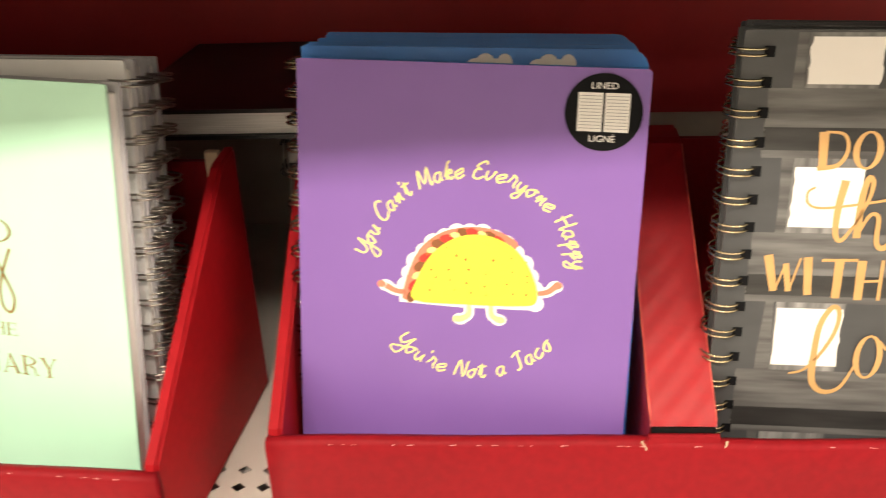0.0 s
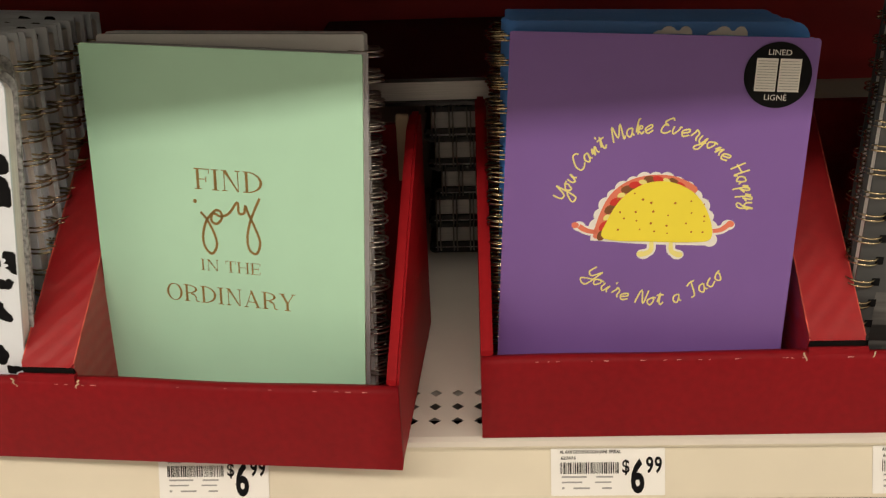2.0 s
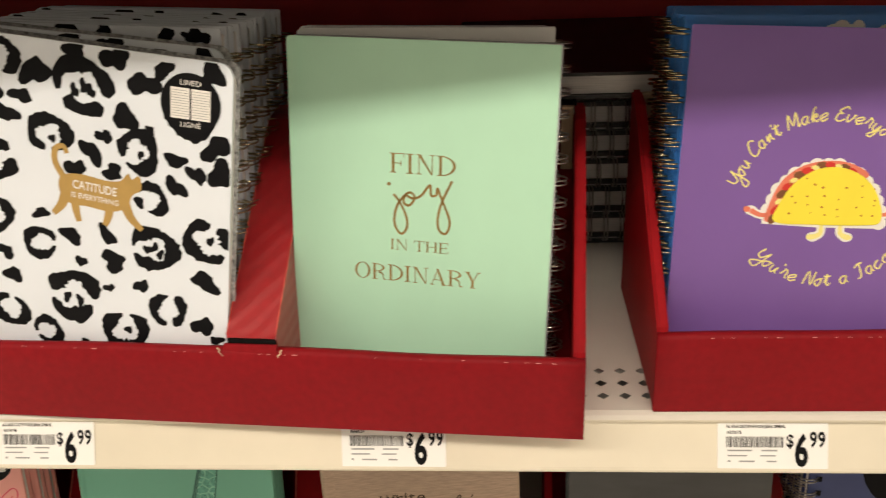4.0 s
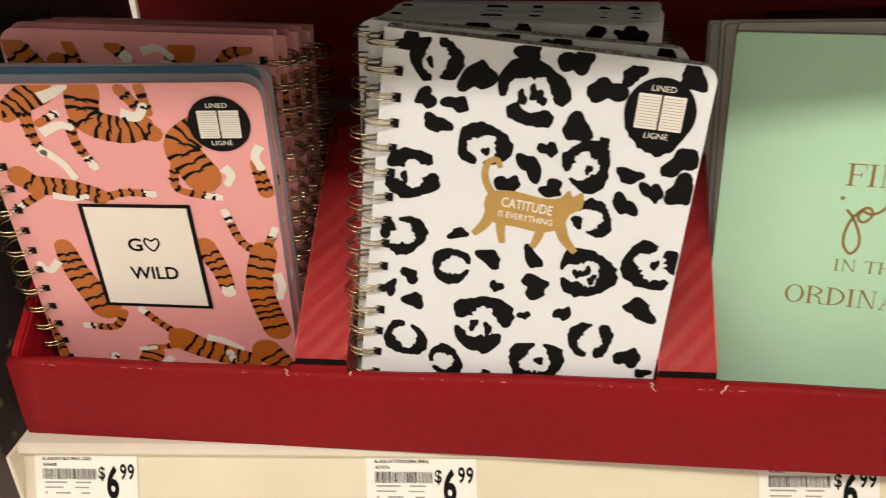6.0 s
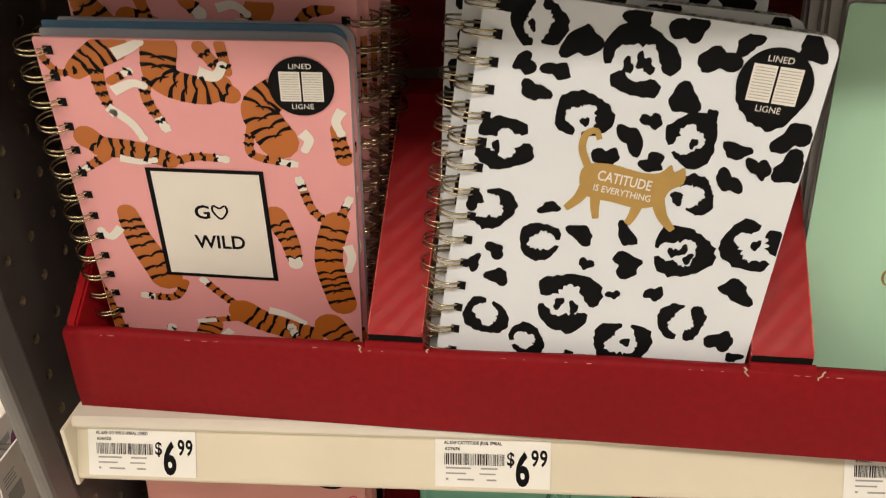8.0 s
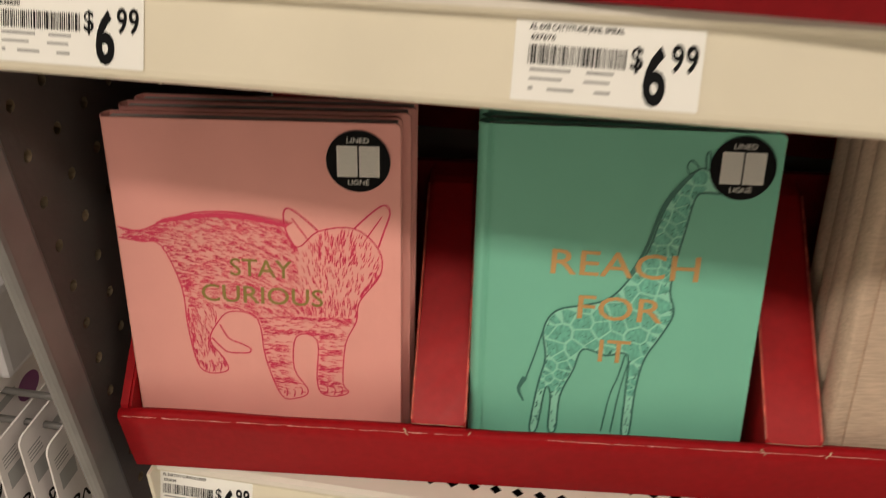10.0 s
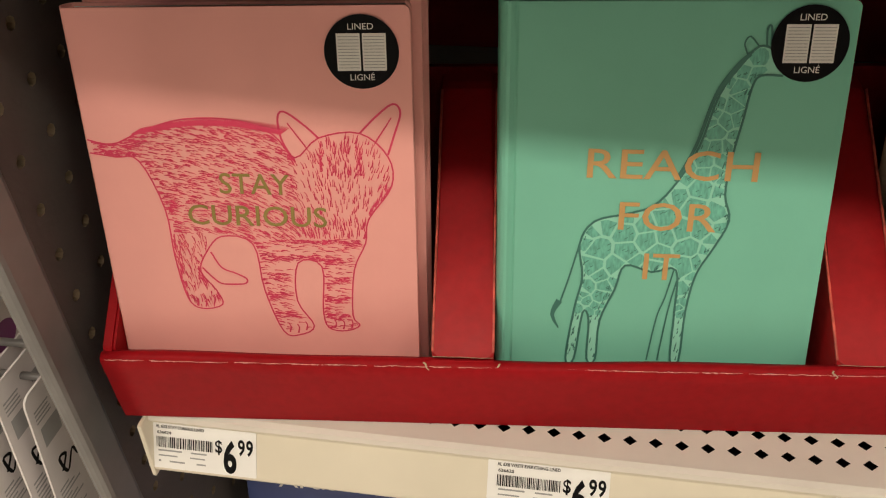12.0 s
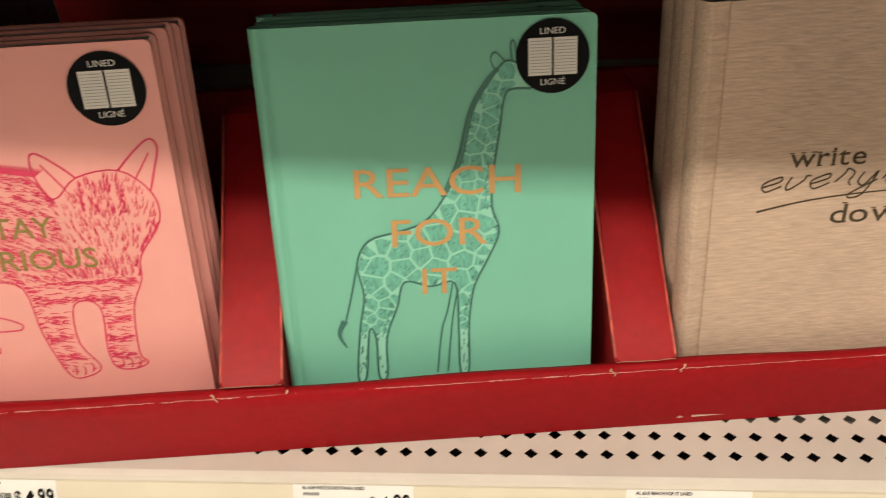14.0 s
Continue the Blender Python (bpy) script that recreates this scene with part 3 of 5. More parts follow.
def carton_tray(x, y, z, yaw, length, dividers, label, lip=0.048, wear=0.28, flare=0.0):
    """Red display tray: a low folded lip, sloping hollow dividers, sloping ends."""
    ob = thing("display_tray", label, "display tray", pose(x, y, z, 0, 0, yaw), "red carton trays")
    d = 0.136
    fy, fz, tab_z, apex = (0.0045, lip + 0.0012, 0.0002, 0.1285) if flare else (0.0045, lip + 0.0055, 0.0024, 0.1365)
    part("base", box(0.003, length - 0.003, 0.004 + flare, d, 0.0003, 0.0026), RED, ob)
    edges = [0.0] + [v for c in dividers for v in (c - 0.017, c + 0.017)] + [length]
    front = bmesh.new()
    n = 36
    outer = []
    for k in range(n + 1):
        u = length * k / n
        outer.append((u, 0.0009 * math.sin(u * 21 + x * 9) + 0.0006 * math.sin(u * 53)))
    prof = [(flare, 0.0), (0.75 * flare - 0.0006, 0.012), (0.2 * flare, 0.036), (0.0002, lip - 0.003), (0.0012, lip - 0.0008), (0.0035, lip), (0.0065, lip - 0.001), (0.0072, lip - 0.004), (0.0068 + flare, 0.003)]
    rows = []
    for u, wav in outer:
        rows.append([front.verts.new((u, py + wav * (pz / lip), pz)) for py, pz in prof])
    for a, b in zip(rows, rows[1:]):
        for i in range(len(prof) - 1):
            front.faces.new((a[i], b[i], b[i + 1], a[i + 1]))
    front.faces.new(rows[0])
    front.faces.new(rows[-1][::-1])
    part("front_lip", front, RED_LIT if flare else RED, ob, smooth=True)
    rng = random.Random(int(1000 * (x + 2)))
    scuff = Ink()
    for k in range(int(length / 0.004)):
        if rng.random() < wear:
            u = 1000 * rng.uniform(0.004, length - 0.006)
            scuff.stroke([(u, 1000 * lip - 1.3), (u + rng.uniform(0.8, 3.5), 1000 * lip - 1.3 + rng.uniform(-0.2, 0.2))], rng.uniform(0.15, 0.5), 0.15)
    if wear > 0.8:
        u = 3.0
        while u < 1000 * length - 6:
            n = rng.uniform(4, 22)
            e = min(u + n, 1000 * length - 3)
            scuff.stroke([(u + (e - u) * q / 6, 1000 * lip - 1.1 + rng.uniform(-0.35, 0.35)) for q in range(7)], rng.uniform(0.22, 0.48), 0.2, 2)
            u = e + rng.choice((0.2, 0.5, 3.0))
    scuff.on("fold_wear_glint", WORN, ob, 1, "pale scuffs along the fold", y=0.0002)
    prof_side = [(0.002 + flare, 0.001), (d, 0.001), (d, 0.140), (0.120, 0.138), (0.116, 0.1365), (0.006, lip + 0.002), (0.0045, lip - 0.002)]
    for name, a in (("end_wall", 0.0), ("end_wall", length - 0.0062)):
        bm = extrude_x(prof_side, a, a + 0.0062)
        bmesh.ops.bevel(bm, geom=[e for e in bm.edges if abs(e.verts[0].co.x - e.verts[1].co.x) < 1e-6], offset=0.0013, segments=2, affect="EDGES")
        part(name, bm, RED_LIT, ob)
    half = 0.0143 if flare else 0.0136
    for c in dividers:
        bm = extrude_x([(0.010 + flare, 0.003), (d, 0.003), (d, apex + 0.003), (0.122, apex + 0.0015), (0.117, apex), (fy + 0.002, fz + 0.0014), (fy, fz), (fy + 0.0012, fz - 0.0010), (0.0078, fz - 0.0024), (0.0080, lip - 0.006)], c - half, c + half)
        bmesh.ops.bevel(bm, geom=[e for e in bm.edges if abs(e.verts[0].co.x - e.verts[1].co.x) < 1e-6 and (not flare or min(v.co.z for v in e.verts) > lip + 0.0005)], offset=0.0030 if flare else 0.0012, segments=4 if flare else 2, affect="EDGES")
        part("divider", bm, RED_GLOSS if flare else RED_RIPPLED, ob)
        for s in (-1, 1):
            # thin tube in a paler red paints the highlight down the worn fold
            fold = [(c + s * (half - 0.0002), fy + 0.002 + (0.115 - fy) * k / 9, fz + 0.0012 + (apex - fz - 0.0014) * k / 9 + 0.0002 * math.sin(k * 2.3 + c * 50)) for k in range(10)]
            part("fold_wear_glint", tube(fold, 0.0007 if flare else 0.0004, 5), RED_FOLD_GLINT, ob, "pale worn fold with its glint put into the colour", smooth=True)
        tab = extrude_x([(0.0016, lip - 0.004), (0.0016, lip - 0.001), (0.0022, lip + tab_z - 0.0006), (0.0032, lip + tab_z), (0.0046, lip + tab_z - 0.0004), (0.0066, lip - 0.004)], c - 0.0145, c + 0.0145)
        part("lip_tab", tab, RED_LIT if flare else RED, ob)
        for s in (-1, 1):
            px = 1000 * c + s * 15.2
            tear = Ink().stroke([(px + rng.uniform(-0.9, 0.9) + s * 0.5 * q, 1000 * lip - 3.4 + 1.25 * q) for q in range(5)], 0.5, 0.9, 3)
            tear.on("torn_corner", KRAFT, ob, 2, "torn bare board at the slot", y=0.0004)
        if flare:
            rip = Ink().stroke([(1000 * c - 14 + 4 * q, 1000 * lip + 1.2 + rng.uniform(-0.3, 0.3)) for q in range(8)], 0.35, 0.3, 3)
            rip.on("torn_edge", KRAFT, ob, 1, "pale torn edge of the tab", y=fy - 0.0001)
        else:
            # Solid near-black block paints the shade of the open gap over the tab
            part("slot", box(c - 0.0132, c + 0.0132, 0.0052, 0.0076, lip + 0.0010, lip + 0.0044), HOLLOW_SHADE, ob, "near-black block standing for the shade in the fold's slot")
    part("back_wall", box(0.003, length - 0.003, d, d + 0.004, 0.001, 0.132), RED, ob)
    for a in (0.004, length - 0.016):
        part("bare_flap", box(a + 0.002, a + 0.009, d - 0.006, d - 0.001, 0.100, 0.1392, 0.001), KRAFT, ob, "bare board flap at the corner")
    return ob


carton_tray(-0.6285, 0.3335, 1.2127, -3.7, 0.528, (0.1735, 0.3535), "glossy red carton tray of three spiral notebook rows")
carton_tray(-0.0620, 0.3235, 1.2127, 0.3, 0.528, (0.1743, 0.3520), "glossy red carton tray beside the first on the shelf")
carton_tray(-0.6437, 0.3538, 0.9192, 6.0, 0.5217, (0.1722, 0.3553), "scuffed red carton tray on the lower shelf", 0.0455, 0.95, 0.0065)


# ---- notebooks ----
def at(x, y, z, yaw, lean, roll):
    return Matrix.Translation((x, y, z)) @ Matrix.Rotation(radians(yaw), 4, "Z") @ Matrix.Rotation(radians(-lean), 4, "X") @ Matrix.Rotation(radians(roll), 4, "Y")


def raise_outline(pts, cut):
    return [(x, max(z, cut)) for x, z in pts]


def wire_mesh(side, w, h, depth, cut, pitch, inset=0.0075, radius=0.0085, gauge=0.00055):
    """A twin-loop wire down one edge: one long wire bent into pairs of rings."""
    seg, sides = 18, 5
    ex = side * (w / 2 - inset)
    line, z = [], cut + 0.006
    while z < h - 0.005:
        for dz in (-0.0012, 0.0012):
            for q in range(seg):
                a = math.pi * 2 * q / seg - 0.6
                line.append((ex + side * (radius * 0.86 - radius * math.cos(a)), depth / 2 + (depth / 2 + 0.0038) * math.sin(-a) * (1.0 if math.sin(a) > 0 else 0.9), z + dz, -side * math.cos(a), math.sin(-a)))
        z += pitch
    vs, fs = [], []
    for x, y, zz, nx, ny in line:
        for s in range(sides):
            b = 2 * math.pi * s / sides
            vs.append((x + nx * gauge * math.cos(b), y + ny * gauge * math.cos(b), zz + gauge * math.sin(b)))
    for q in range(len(line) - 1):
        for s in range(sides):
            fs.append((q * sides + s, q * sides + (s + 1) % sides, (q + 1) * sides + (s + 1) % sides, (q + 1) * sides + s))
    mesh = bpy.data.meshes.new("wire_binding")
    mesh.from_pydata(vs, [], fs)
    for p in mesh.polygons:
        p.use_smooth = True
    return mesh


def spiral_notebook(label, m, w, h, depth, cover, back, side=-1, cut=0.0, wire=BRASS, radius=0.006, punched=True, group="spiral notebooks", pitch=0.0118, inset=0.0075, loop=0.0085):
    """Front cover at y = 0, its face towards the aisle; side: the bound edge."""
    ob = thing("spiral_notebook", label, "notebook", m, group)
    r = radius
    radii = (0, r, r, 0.001) if side < 0 else (r, 0, 0.001, r)
    line = raise_outline(rounded_outline(w, h, radii), cut)
    front = part("front_cover", slab(line, 0.0, 0.0011), cover, ob)
    inner = raise_outline(rounded_outline(w - 0.004, h - 0.004, radii), cut + 0.001)
    part("page_block", slab(inner, 0.0014, depth - 0.0013), PAPER, ob)
    part("back_cover", slab(line, depth - 0.0011, depth), back, ob)
    if wire:
        link("wire_binding", wire_mesh(side, w, h, depth, cut, pitch, inset, loop), wire, ob)
        if punched:
            # No holes are cut: flat black marks paint the dark inside each slot
            holes = Ink()
            z = cut + 0.006
            while z < h - 0.005:
                ex = 1000 * side * (w / 2 - inset)
                holes.rect(ex - 1.8, ex + 2.2, 1000 * z - 2.1, 1000 * z + 2.1)
                z += pitch
            holes.on("punching", INK_BLACK, front, 3, "flat black marks for the shade inside the punched slots")
    return ob, front


def bound_notebook(label, m, w, h, depth, cover, groove=0.0, group="bound notebooks", cut=0.0):
    """Case-bound: two boards, a rounded spine down the left edge, pages set in."""
    ob = thing("bound_notebook", label, "notebook", m, group)
    hinge = groove
    line = raise_outline([(x, z) for x, z in rounded_outline(w, h, (0, 0.003, 0.003, 0))], cut)
    line = [(max(x, -w / 2 + hinge + (0.0012 if groove else 0)), z) for x, z in line]
    front = part("front_cover", slab(line, 0.0, 0.0022), cover, ob)
    part("back_cover", slab(line, depth - 0.0022, depth), cover, ob)
    n = 10
    pr = [(-w / 2 + hinge + 0.003, 0.0012), (-w / 2 + hinge, 0.0010)]
    for k in range(n + 1):
        a = math.pi * k / n
        pr.append((-w / 2 + (0.001 if groove else 0.002) - 0.0045 * math.sin(a), depth / 2 - (depth / 2 - 0.0001) * math.cos(a)))
    pr += [(-w / 2 + hinge, depth - 0.0009), (-w / 2 + hinge, depth - 0.0022)]
    inn = []
    for k in range(n + 1):
        a = math.pi * (1 - k / n)
        inn.append((-w / 2 + 0.0025 - 0.0045 * math.sin(a), depth / 2 - (depth / 2 - 0.0016) * math.cos(a)))
    pr += inn + [(-w / 2 + hinge, 0.0020), (-w / 2 + hinge + 0.003, 0.0020)]
    bm = bmesh.new()
    lo = [bm.verts.new((x, y, cut)) for x, y in pr]
    hi = [bm.verts.new((x, y, h)) for x, y in pr]
    bm.faces.new(lo)
    bm.faces.new(hi[::-1])
    for i in range(len(pr)):
        j = (i + 1) % len(pr)
        bm.faces.new((lo[i], lo[j], hi[j], hi[i]))
    part("spine", bm, cover, ob)
    part("page_block", box(-w / 2 + 0.0015, w / 2 - 0.002, 0.0023, depth - 0.0023, cut + 0.003, h - 0.0012, 0.0004), PAPER, ob)
    return ob, front


def ruled_sticker(front, x, z, r, level=4):
    """Round black label with a ruled open book and the words LINED and LIGNÉ."""
    disc = Ink().disc(x, z, r, n=40).on("sticker", INK_BLACK, front, level, "round black sticker")
    pages = Ink()
    a, b = 0.66 * r, 0.50 * r
    pages.rect(x - a, x - 0.03 * r, z - b, z + b).rect(x + 0.03 * r, x + a, z - b, z + b)
    pages.on("page_icon", INK_WHITE, disc, level + 1, "white open book")
    rules = Ink()
    for k in range(11):
        zz = z - b + (k + 1) * 2 * b / 12
        rules.rect(x - a + 0.7, x - 1.0, zz - 0.13, zz + 0.13).rect(x + 1.0, x + a - 0.7, zz - 0.13, zz + 0.13)
    rules.on("ruling", INK_GREY, disc, level + 2)
    words = Ink().word("LINED", x - 0.34 * r, x + 0.34 * r, z + 0.60 * r, 0.17 * r)
    words.word("LIGNÉ", x - 0.33 * r, x + 0.33 * r, z - 0.76 * r, 0.17 * r)
    words.on("lettering", INK_WHITE, disc, level + 1)


def row_behind(ob, count, m, step, rng, sway=0.6, drop=0.0, side=0.0):
    """More of the same standing behind."""
    for k in range(1, count + 1):
        copy_thing(ob, m @ pose(side * k + rng.uniform(-1, 1) * 0.0015, step * k, drop * k + rng.uniform(-0.5, 1) * 0.0012, rng.uniform(-sway, sway), rng.uniform(-sway, sway), rng.uniform(-sway, sway)))


rng = random.Random(4)

# mint notebooks
m = at(-0.1923, 0.3374, 1.218, -10.1, 9.0, 1.3)
book, front = spiral_notebook("mint green notebook with gold serif lettering, in red tray", m, 0.1422, 0.1927, 0.010, MINT, GREY_COVER, side=1, cut=0.003, wire=None, radius=0.002)
gold = Ink().serif_word("FIND", -15.3, 20.2, 124.2, 10.6)
gold.serif_word("IN THE", -15.2, 17.0, 81.8, 6.0).serif_word("ORDINARY", -35.3, 35.0, 63.8, 9.2)
gold.disc(-15.8, 118.0, 1.0)
gold.stroke([(-13.3, 112.6), (-10.1, 108.9), (-6.5, 101.5), (-5.7, 95.3), (-8.7, 91), (-12.2, 94.7), (-12.7, 101), (-10.4, 108.2), (-5.7, 113.6), (-2.7, 113.5), (-2, 110.2), (-4.9, 107), (-7.7, 108.5), (-6.6, 112.3), (-2.6, 111), (2, 113), (6.6, 118.9), (7.2, 113.4), (10, 113.4)], 1.3, 1.3)
gold.stroke([(10, 113.4), (10.8, 117.4), (12, 113.9), (15.2, 106.6), (17.6, 99), (15.4, 93), (11.8, 94.8), (11, 101), (13.2, 110.3), (18.4, 121.8)], 1.3, 1.3)
gold.on("foil_lettering", BRONZE, front, 1, "gold foil lettering")
m2 = at(-0.1862, 0.3530, 1.2180, -6.0, 9.6, 0.3)
spare, _ = spiral_notebook("grey-backed spiral notebook behind the mint one", m2, 0.1350, 0.1950, 0.0085, WHITE, GREY_COVER, side=1, cut=0.003, wire=DARK_WIRE, radius=0.002, punched=False)
row_behind(spare, 4, m2, 0.0100, rng, 0.3, side=-0.0030, drop=-0.0006)

# purple notebook with the taco print
m = at(0.0166, 0.3401, 1.218, -5.8, 11.4, 1.6)
book, front = spiral_notebook("purple notebook with yellow taco print and lettering", m, 0.1427, 0.1918, 0.010, PURPLE, SKY_BLUE, side=-1, cut=0.003, wire=None, radius=0.002)
edge, crumb = Ink(), Ink()
shell_rim = [(4 + 27.5 * math.cos(radians(a)) * (1.03 if a > 90 else 1.0), 91.8 + 31.5 * math.sin(radians(a))) for a in range(4, 180, 11)]
for k, (x, z) in enumerate(shell_rim):
    edge.disc(x - 0.4, z, 3.6 + 0.5 * (k % 2), n=16)
edge.poly([(-27, 90.5), (-27, 96), (-18, 114), (0, 124), (14, 124), (28, 112), (32.6, 99), (32.4, 92.6), (30, 91), (0, 90)])
for limb in ([(-23, 95), (-29, 95.5), (-33, 97.5)], [(31, 98.5), (36, 99.5), (39, 102)], [(3, 92), (3, 87), (-0.5, 84.8)], [(12.5, 92), (13, 87.5), (16, 85.6)]):
    edge.stroke(limb, 4.4, 4.6).disc(limb[-1][0], limb[-1][1], 3.3, 2.6, 16)
edge.on("print_outline", INK_WHITE, front, 1, "pale outline of the taco print")
Ink().poly([(-24.5, 91.5), (-24.5, 100), (-19, 114), (-9, 122.5), (4, 125.5), (15, 124), (23, 118.5), (12, 112), (-8, 100)], 4).on("print_filling", CORAL, front, 2, "coral filling")
for material, level, first, size in ((BROWN, 3, 0, 3.4), (TOMATO, 4, 1, 3.0), (PALE_YELLOW, 5, 2, 2.0)):
    fill = Ink()
    for k in range(first, 17, 3):
        a = radians(176 - 8.6 * k)
        fill.disc(4 + 25.5 * math.cos(a), 91.5 + 31.5 * math.sin(a), size, size * 0.6, 14, 60 - 8 * k)
    fill.on("print_filling", material, front, level)
Ink().poly([(-20.5, 92.0), (-19.5, 101), (-13, 113), (-2, 121), (11, 122), (23, 116), (30, 105), (31.5, 95), (24, 92.6), (0, 91.6)], 4).on("print_shell", YELLOW, front, 6, "yellow taco shell")
dots = Ink()
for k in range(26):
    dots.disc(-13 + 8.2 * (k % 6) + rng.uniform(-2.2, 2.2), 96.5 + 5.2 * (k // 6) + rng.uniform(-1.6, 1.6), rng.uniform(0.35, 0.65), n=8)
dots.on("speckle_print", ORANGE, front, 7)
Ink().stroke([(-24, 95), (-29, 95.5), (-33, 97.5)], 2.0, 2.8).disc(-35, 98, 1.9, 1.6, 14).stroke([(32, 98.5), (36, 99.5), (39, 102)], 2.0, 2.6).disc(40, 102.6, 1.9, 1.6, 14).on("print_trim", CORAL, front, 2)
Ink().stroke([(3, 92), (3, 87), (-0.5, 84.8)], 1.9, 2.8).disc(-1.6, 84.8, 2.2, 1.5, 14).stroke([(12.5, 92), (13, 87.5), (16, 85.6)], 1.9, 2.8).disc(16.6, 85.6, 2.2, 1.5, 14).on("print_trim", PALE_YELLOW, front, 2)
Ink().pen_arc("You Can't Make Everyone Happy", 3.2, 102.4, 43.6, 90, 160, 1.24, 0.78).pen_arc("You're Not a Taco", 4.0, 104, 45.6, 272.5, 98, 1.24, 0.78, inward=True).on("printed_lettering", PALE_YELLOW, front, 1, "yellow script lettering round the print")
ruled_sticker(front, 53.7, 174.7, 15.2)
m2 = at(0.0200, 0.3560, 1.2180, -4.0, 11.6, 1.0)
spare, sfront = spiral_notebook("sky blue spiral notebook with white clouds behind the purple one", m2, 0.1450, 0.1942, 0.0085, SKY_BLUE, SKY_BLUE, side=-1, cut=0.003, wire=BRASS, radius=0.008, punched=False)
cloud = Ink()
for cx in (8, 34):
    for k in range(4):
        cloud.disc(cx + 4 * k - 6, 186 + (k % 2) * 2.0, 4.5 - 0.4 * k, 4.0, 14)
cloud.on("cloud_print", INK_WHITE, sfront, 1)
row_behind(spare, 5, m2, 0.0105, rng, 0.6, side=-0.0008, drop=0.0010)

# black and white brush-check notebook with gold lettering
m = at(0.1965, 0.3432, 1.218, -2.0, 6.0, 1.0)
book, front = spiral_notebook("black and white brushed check notebook with gold lettering", m, 0.1440, 0.2010, 0.011, SLATE, SLATE, side=-1, cut=0.003, radius=0.003, pitch=0.0115, inset=0.0095, loop=0.0072)


def brushed(x0, x1, z0, z1, ragged=1.0):
    """A brush mark: straight along its run, uneven at both ends."""
    n = 9
    left = [(x0 + rng.uniform(-0.6, 0.6) * ragged, z0 + (z1 - z0) * k / n) for k in range(n + 1)]
    right = [(x1 + rng.uniform(-0.6, 0.6) * ragged, z1 - (z1 - z0) * k / n) for k in range(n + 1)]
    return Ink().poly(left + right)


BRUSH = [mat("brush_grey", (v, v * 0.98, v * 0.96), 0.5, vary=0.55, scale=55, stretch=st, blotch=0.3) for v, st in ((0.20, (4, 1, 0.35)), (0.11, (0.35, 1, 4)), (0.028, (0.35, 1, 3)))]
for px in (-34, 27):
    brushed(px - 14, px + 13, 3.5, 200, 1.0).on("column_print", BRUSH[0], front, 1, "grey brush column")
    brushed(px - 19, px - 14.5, 3.5, 200, 1.6).on("column_print", BRUSH[1], front, 1, "grey brush column")
for pz, wide in ((166, 27), (107, 30), (46, 30)):
    brushed(-61, 71.5, pz - wide / 2, pz + wide / 2, 0.6).on("band_print", BRUSH[1], front, 2, "dark brush band across the cover")
    brushed(-61, 71.5, pz - wide / 2 + 3, pz - wide / 2 + 12, 1.0).on("band_print", BRUSH[2], front, 3, "dark brush band across the cover")
for px in (-34, 27):
    for z0, z1 in ((181, 198.5), (124.5, 149), (63.5, 89.5)):
        brushed(px - 13.5, px + 13, z0, z1, 0.8).on("white_square", INK_WHITE, front, 4, "white brushed square")
gold = Ink()
for pts, w0, w1 in (([(-38.6, 163), (-37.6, 149)], 3.6, 3.0), ([(-38, 163), (-31, 162), (-29, 156), (-32, 150), (-39.5, 148.6)], 0.9, 2.0), ([(-53.6, 112.5), (-50.0, 97)], 3.6, 3.0), ([(-49.6, 97), (-46.4, 109)], 0.8, 0.9), ([(-46.4, 109), (-44.2, 97)], 2.4, 2.2), ([(-44.0, 97), (-40.8, 111.5)], 0.8, 0.9), ([(-38.0, 112), (-36.4, 95.6)], 3.4, 3.0),
                    ([(-32.6, 110.8), (-18.6, 111.2)], 1.2, 1.2), ([(-25.6, 111), (-25.4, 94.5)], 3.6, 3.2), ([(-17, 111), (-16.6, 94)], 3.6, 3.2), ([(-9, 111.4), (-8.6, 94)], 1.4, 1.4), ([(-17, 102), (-8, 102.6)], 1.1, 1.1)):
    gold.stroke(pts, w0, w1, 5)
gold.bowl(-21.5, 156, 5.6, 7.6, 2.4, 0.9, 0, 360, 28)
gold.stroke([(-39, 141), (-41.6, 139), (-41, 134.5), (-36, 132.6), (-24, 134), (-10, 136.6)], 0.9, 1.1).stroke([(-28, 144), (-29.4, 132), (-29, 122), (-26.4, 119.4), (-22.5, 125.5)], 3.2, 1.2)
gold.stroke([(-22.5, 125), (-18.5, 136), (-17.6, 143), (-19.6, 145), (-21, 136), (-20.8, 120.5)], 1.0, 3.0).stroke([(-20.6, 122), (-17, 130), (-13.6, 129), (-13, 119), (-10, 116.5), (-6, 121)], 1.2, 2.6)
gold.stroke([(-39.5, 59.8), (-34, 61.5), (-28.5, 68), (-23.4, 79), (-22.6, 88), (-25.6, 90.5), (-29.6, 82), (-30.4, 66)], 0.9, 2.6).stroke([(-30.4, 66), (-29.4, 56), (-24.5, 51.6), (-18, 54), (-13.5, 64)], 3.2, 1.0)
gold.bowl(-8.6, 68.5, 5.8, 10.0, 2.4, 1.0, 0, 360, 28).stroke([(-5, 76), (-1, 72), (5, 74), (8, 60), (14, 77)], 1.0, 2.2).stroke([(16, 67), (24, 72), (21, 78), (16, 68), (20, 59), (29, 64)], 1.6, 1.2)
gold.on("foil_lettering", ORANGE_FOIL, front, 5, "gold foil lettering")
row_behind(book, 2, m, 0.0135, rng, 0.5, side=0.003)

# pink notebooks with orange striped shapes
mt = at(-0.5498, 0.3719, 1.218, 5.0, -10.0, 3.3)
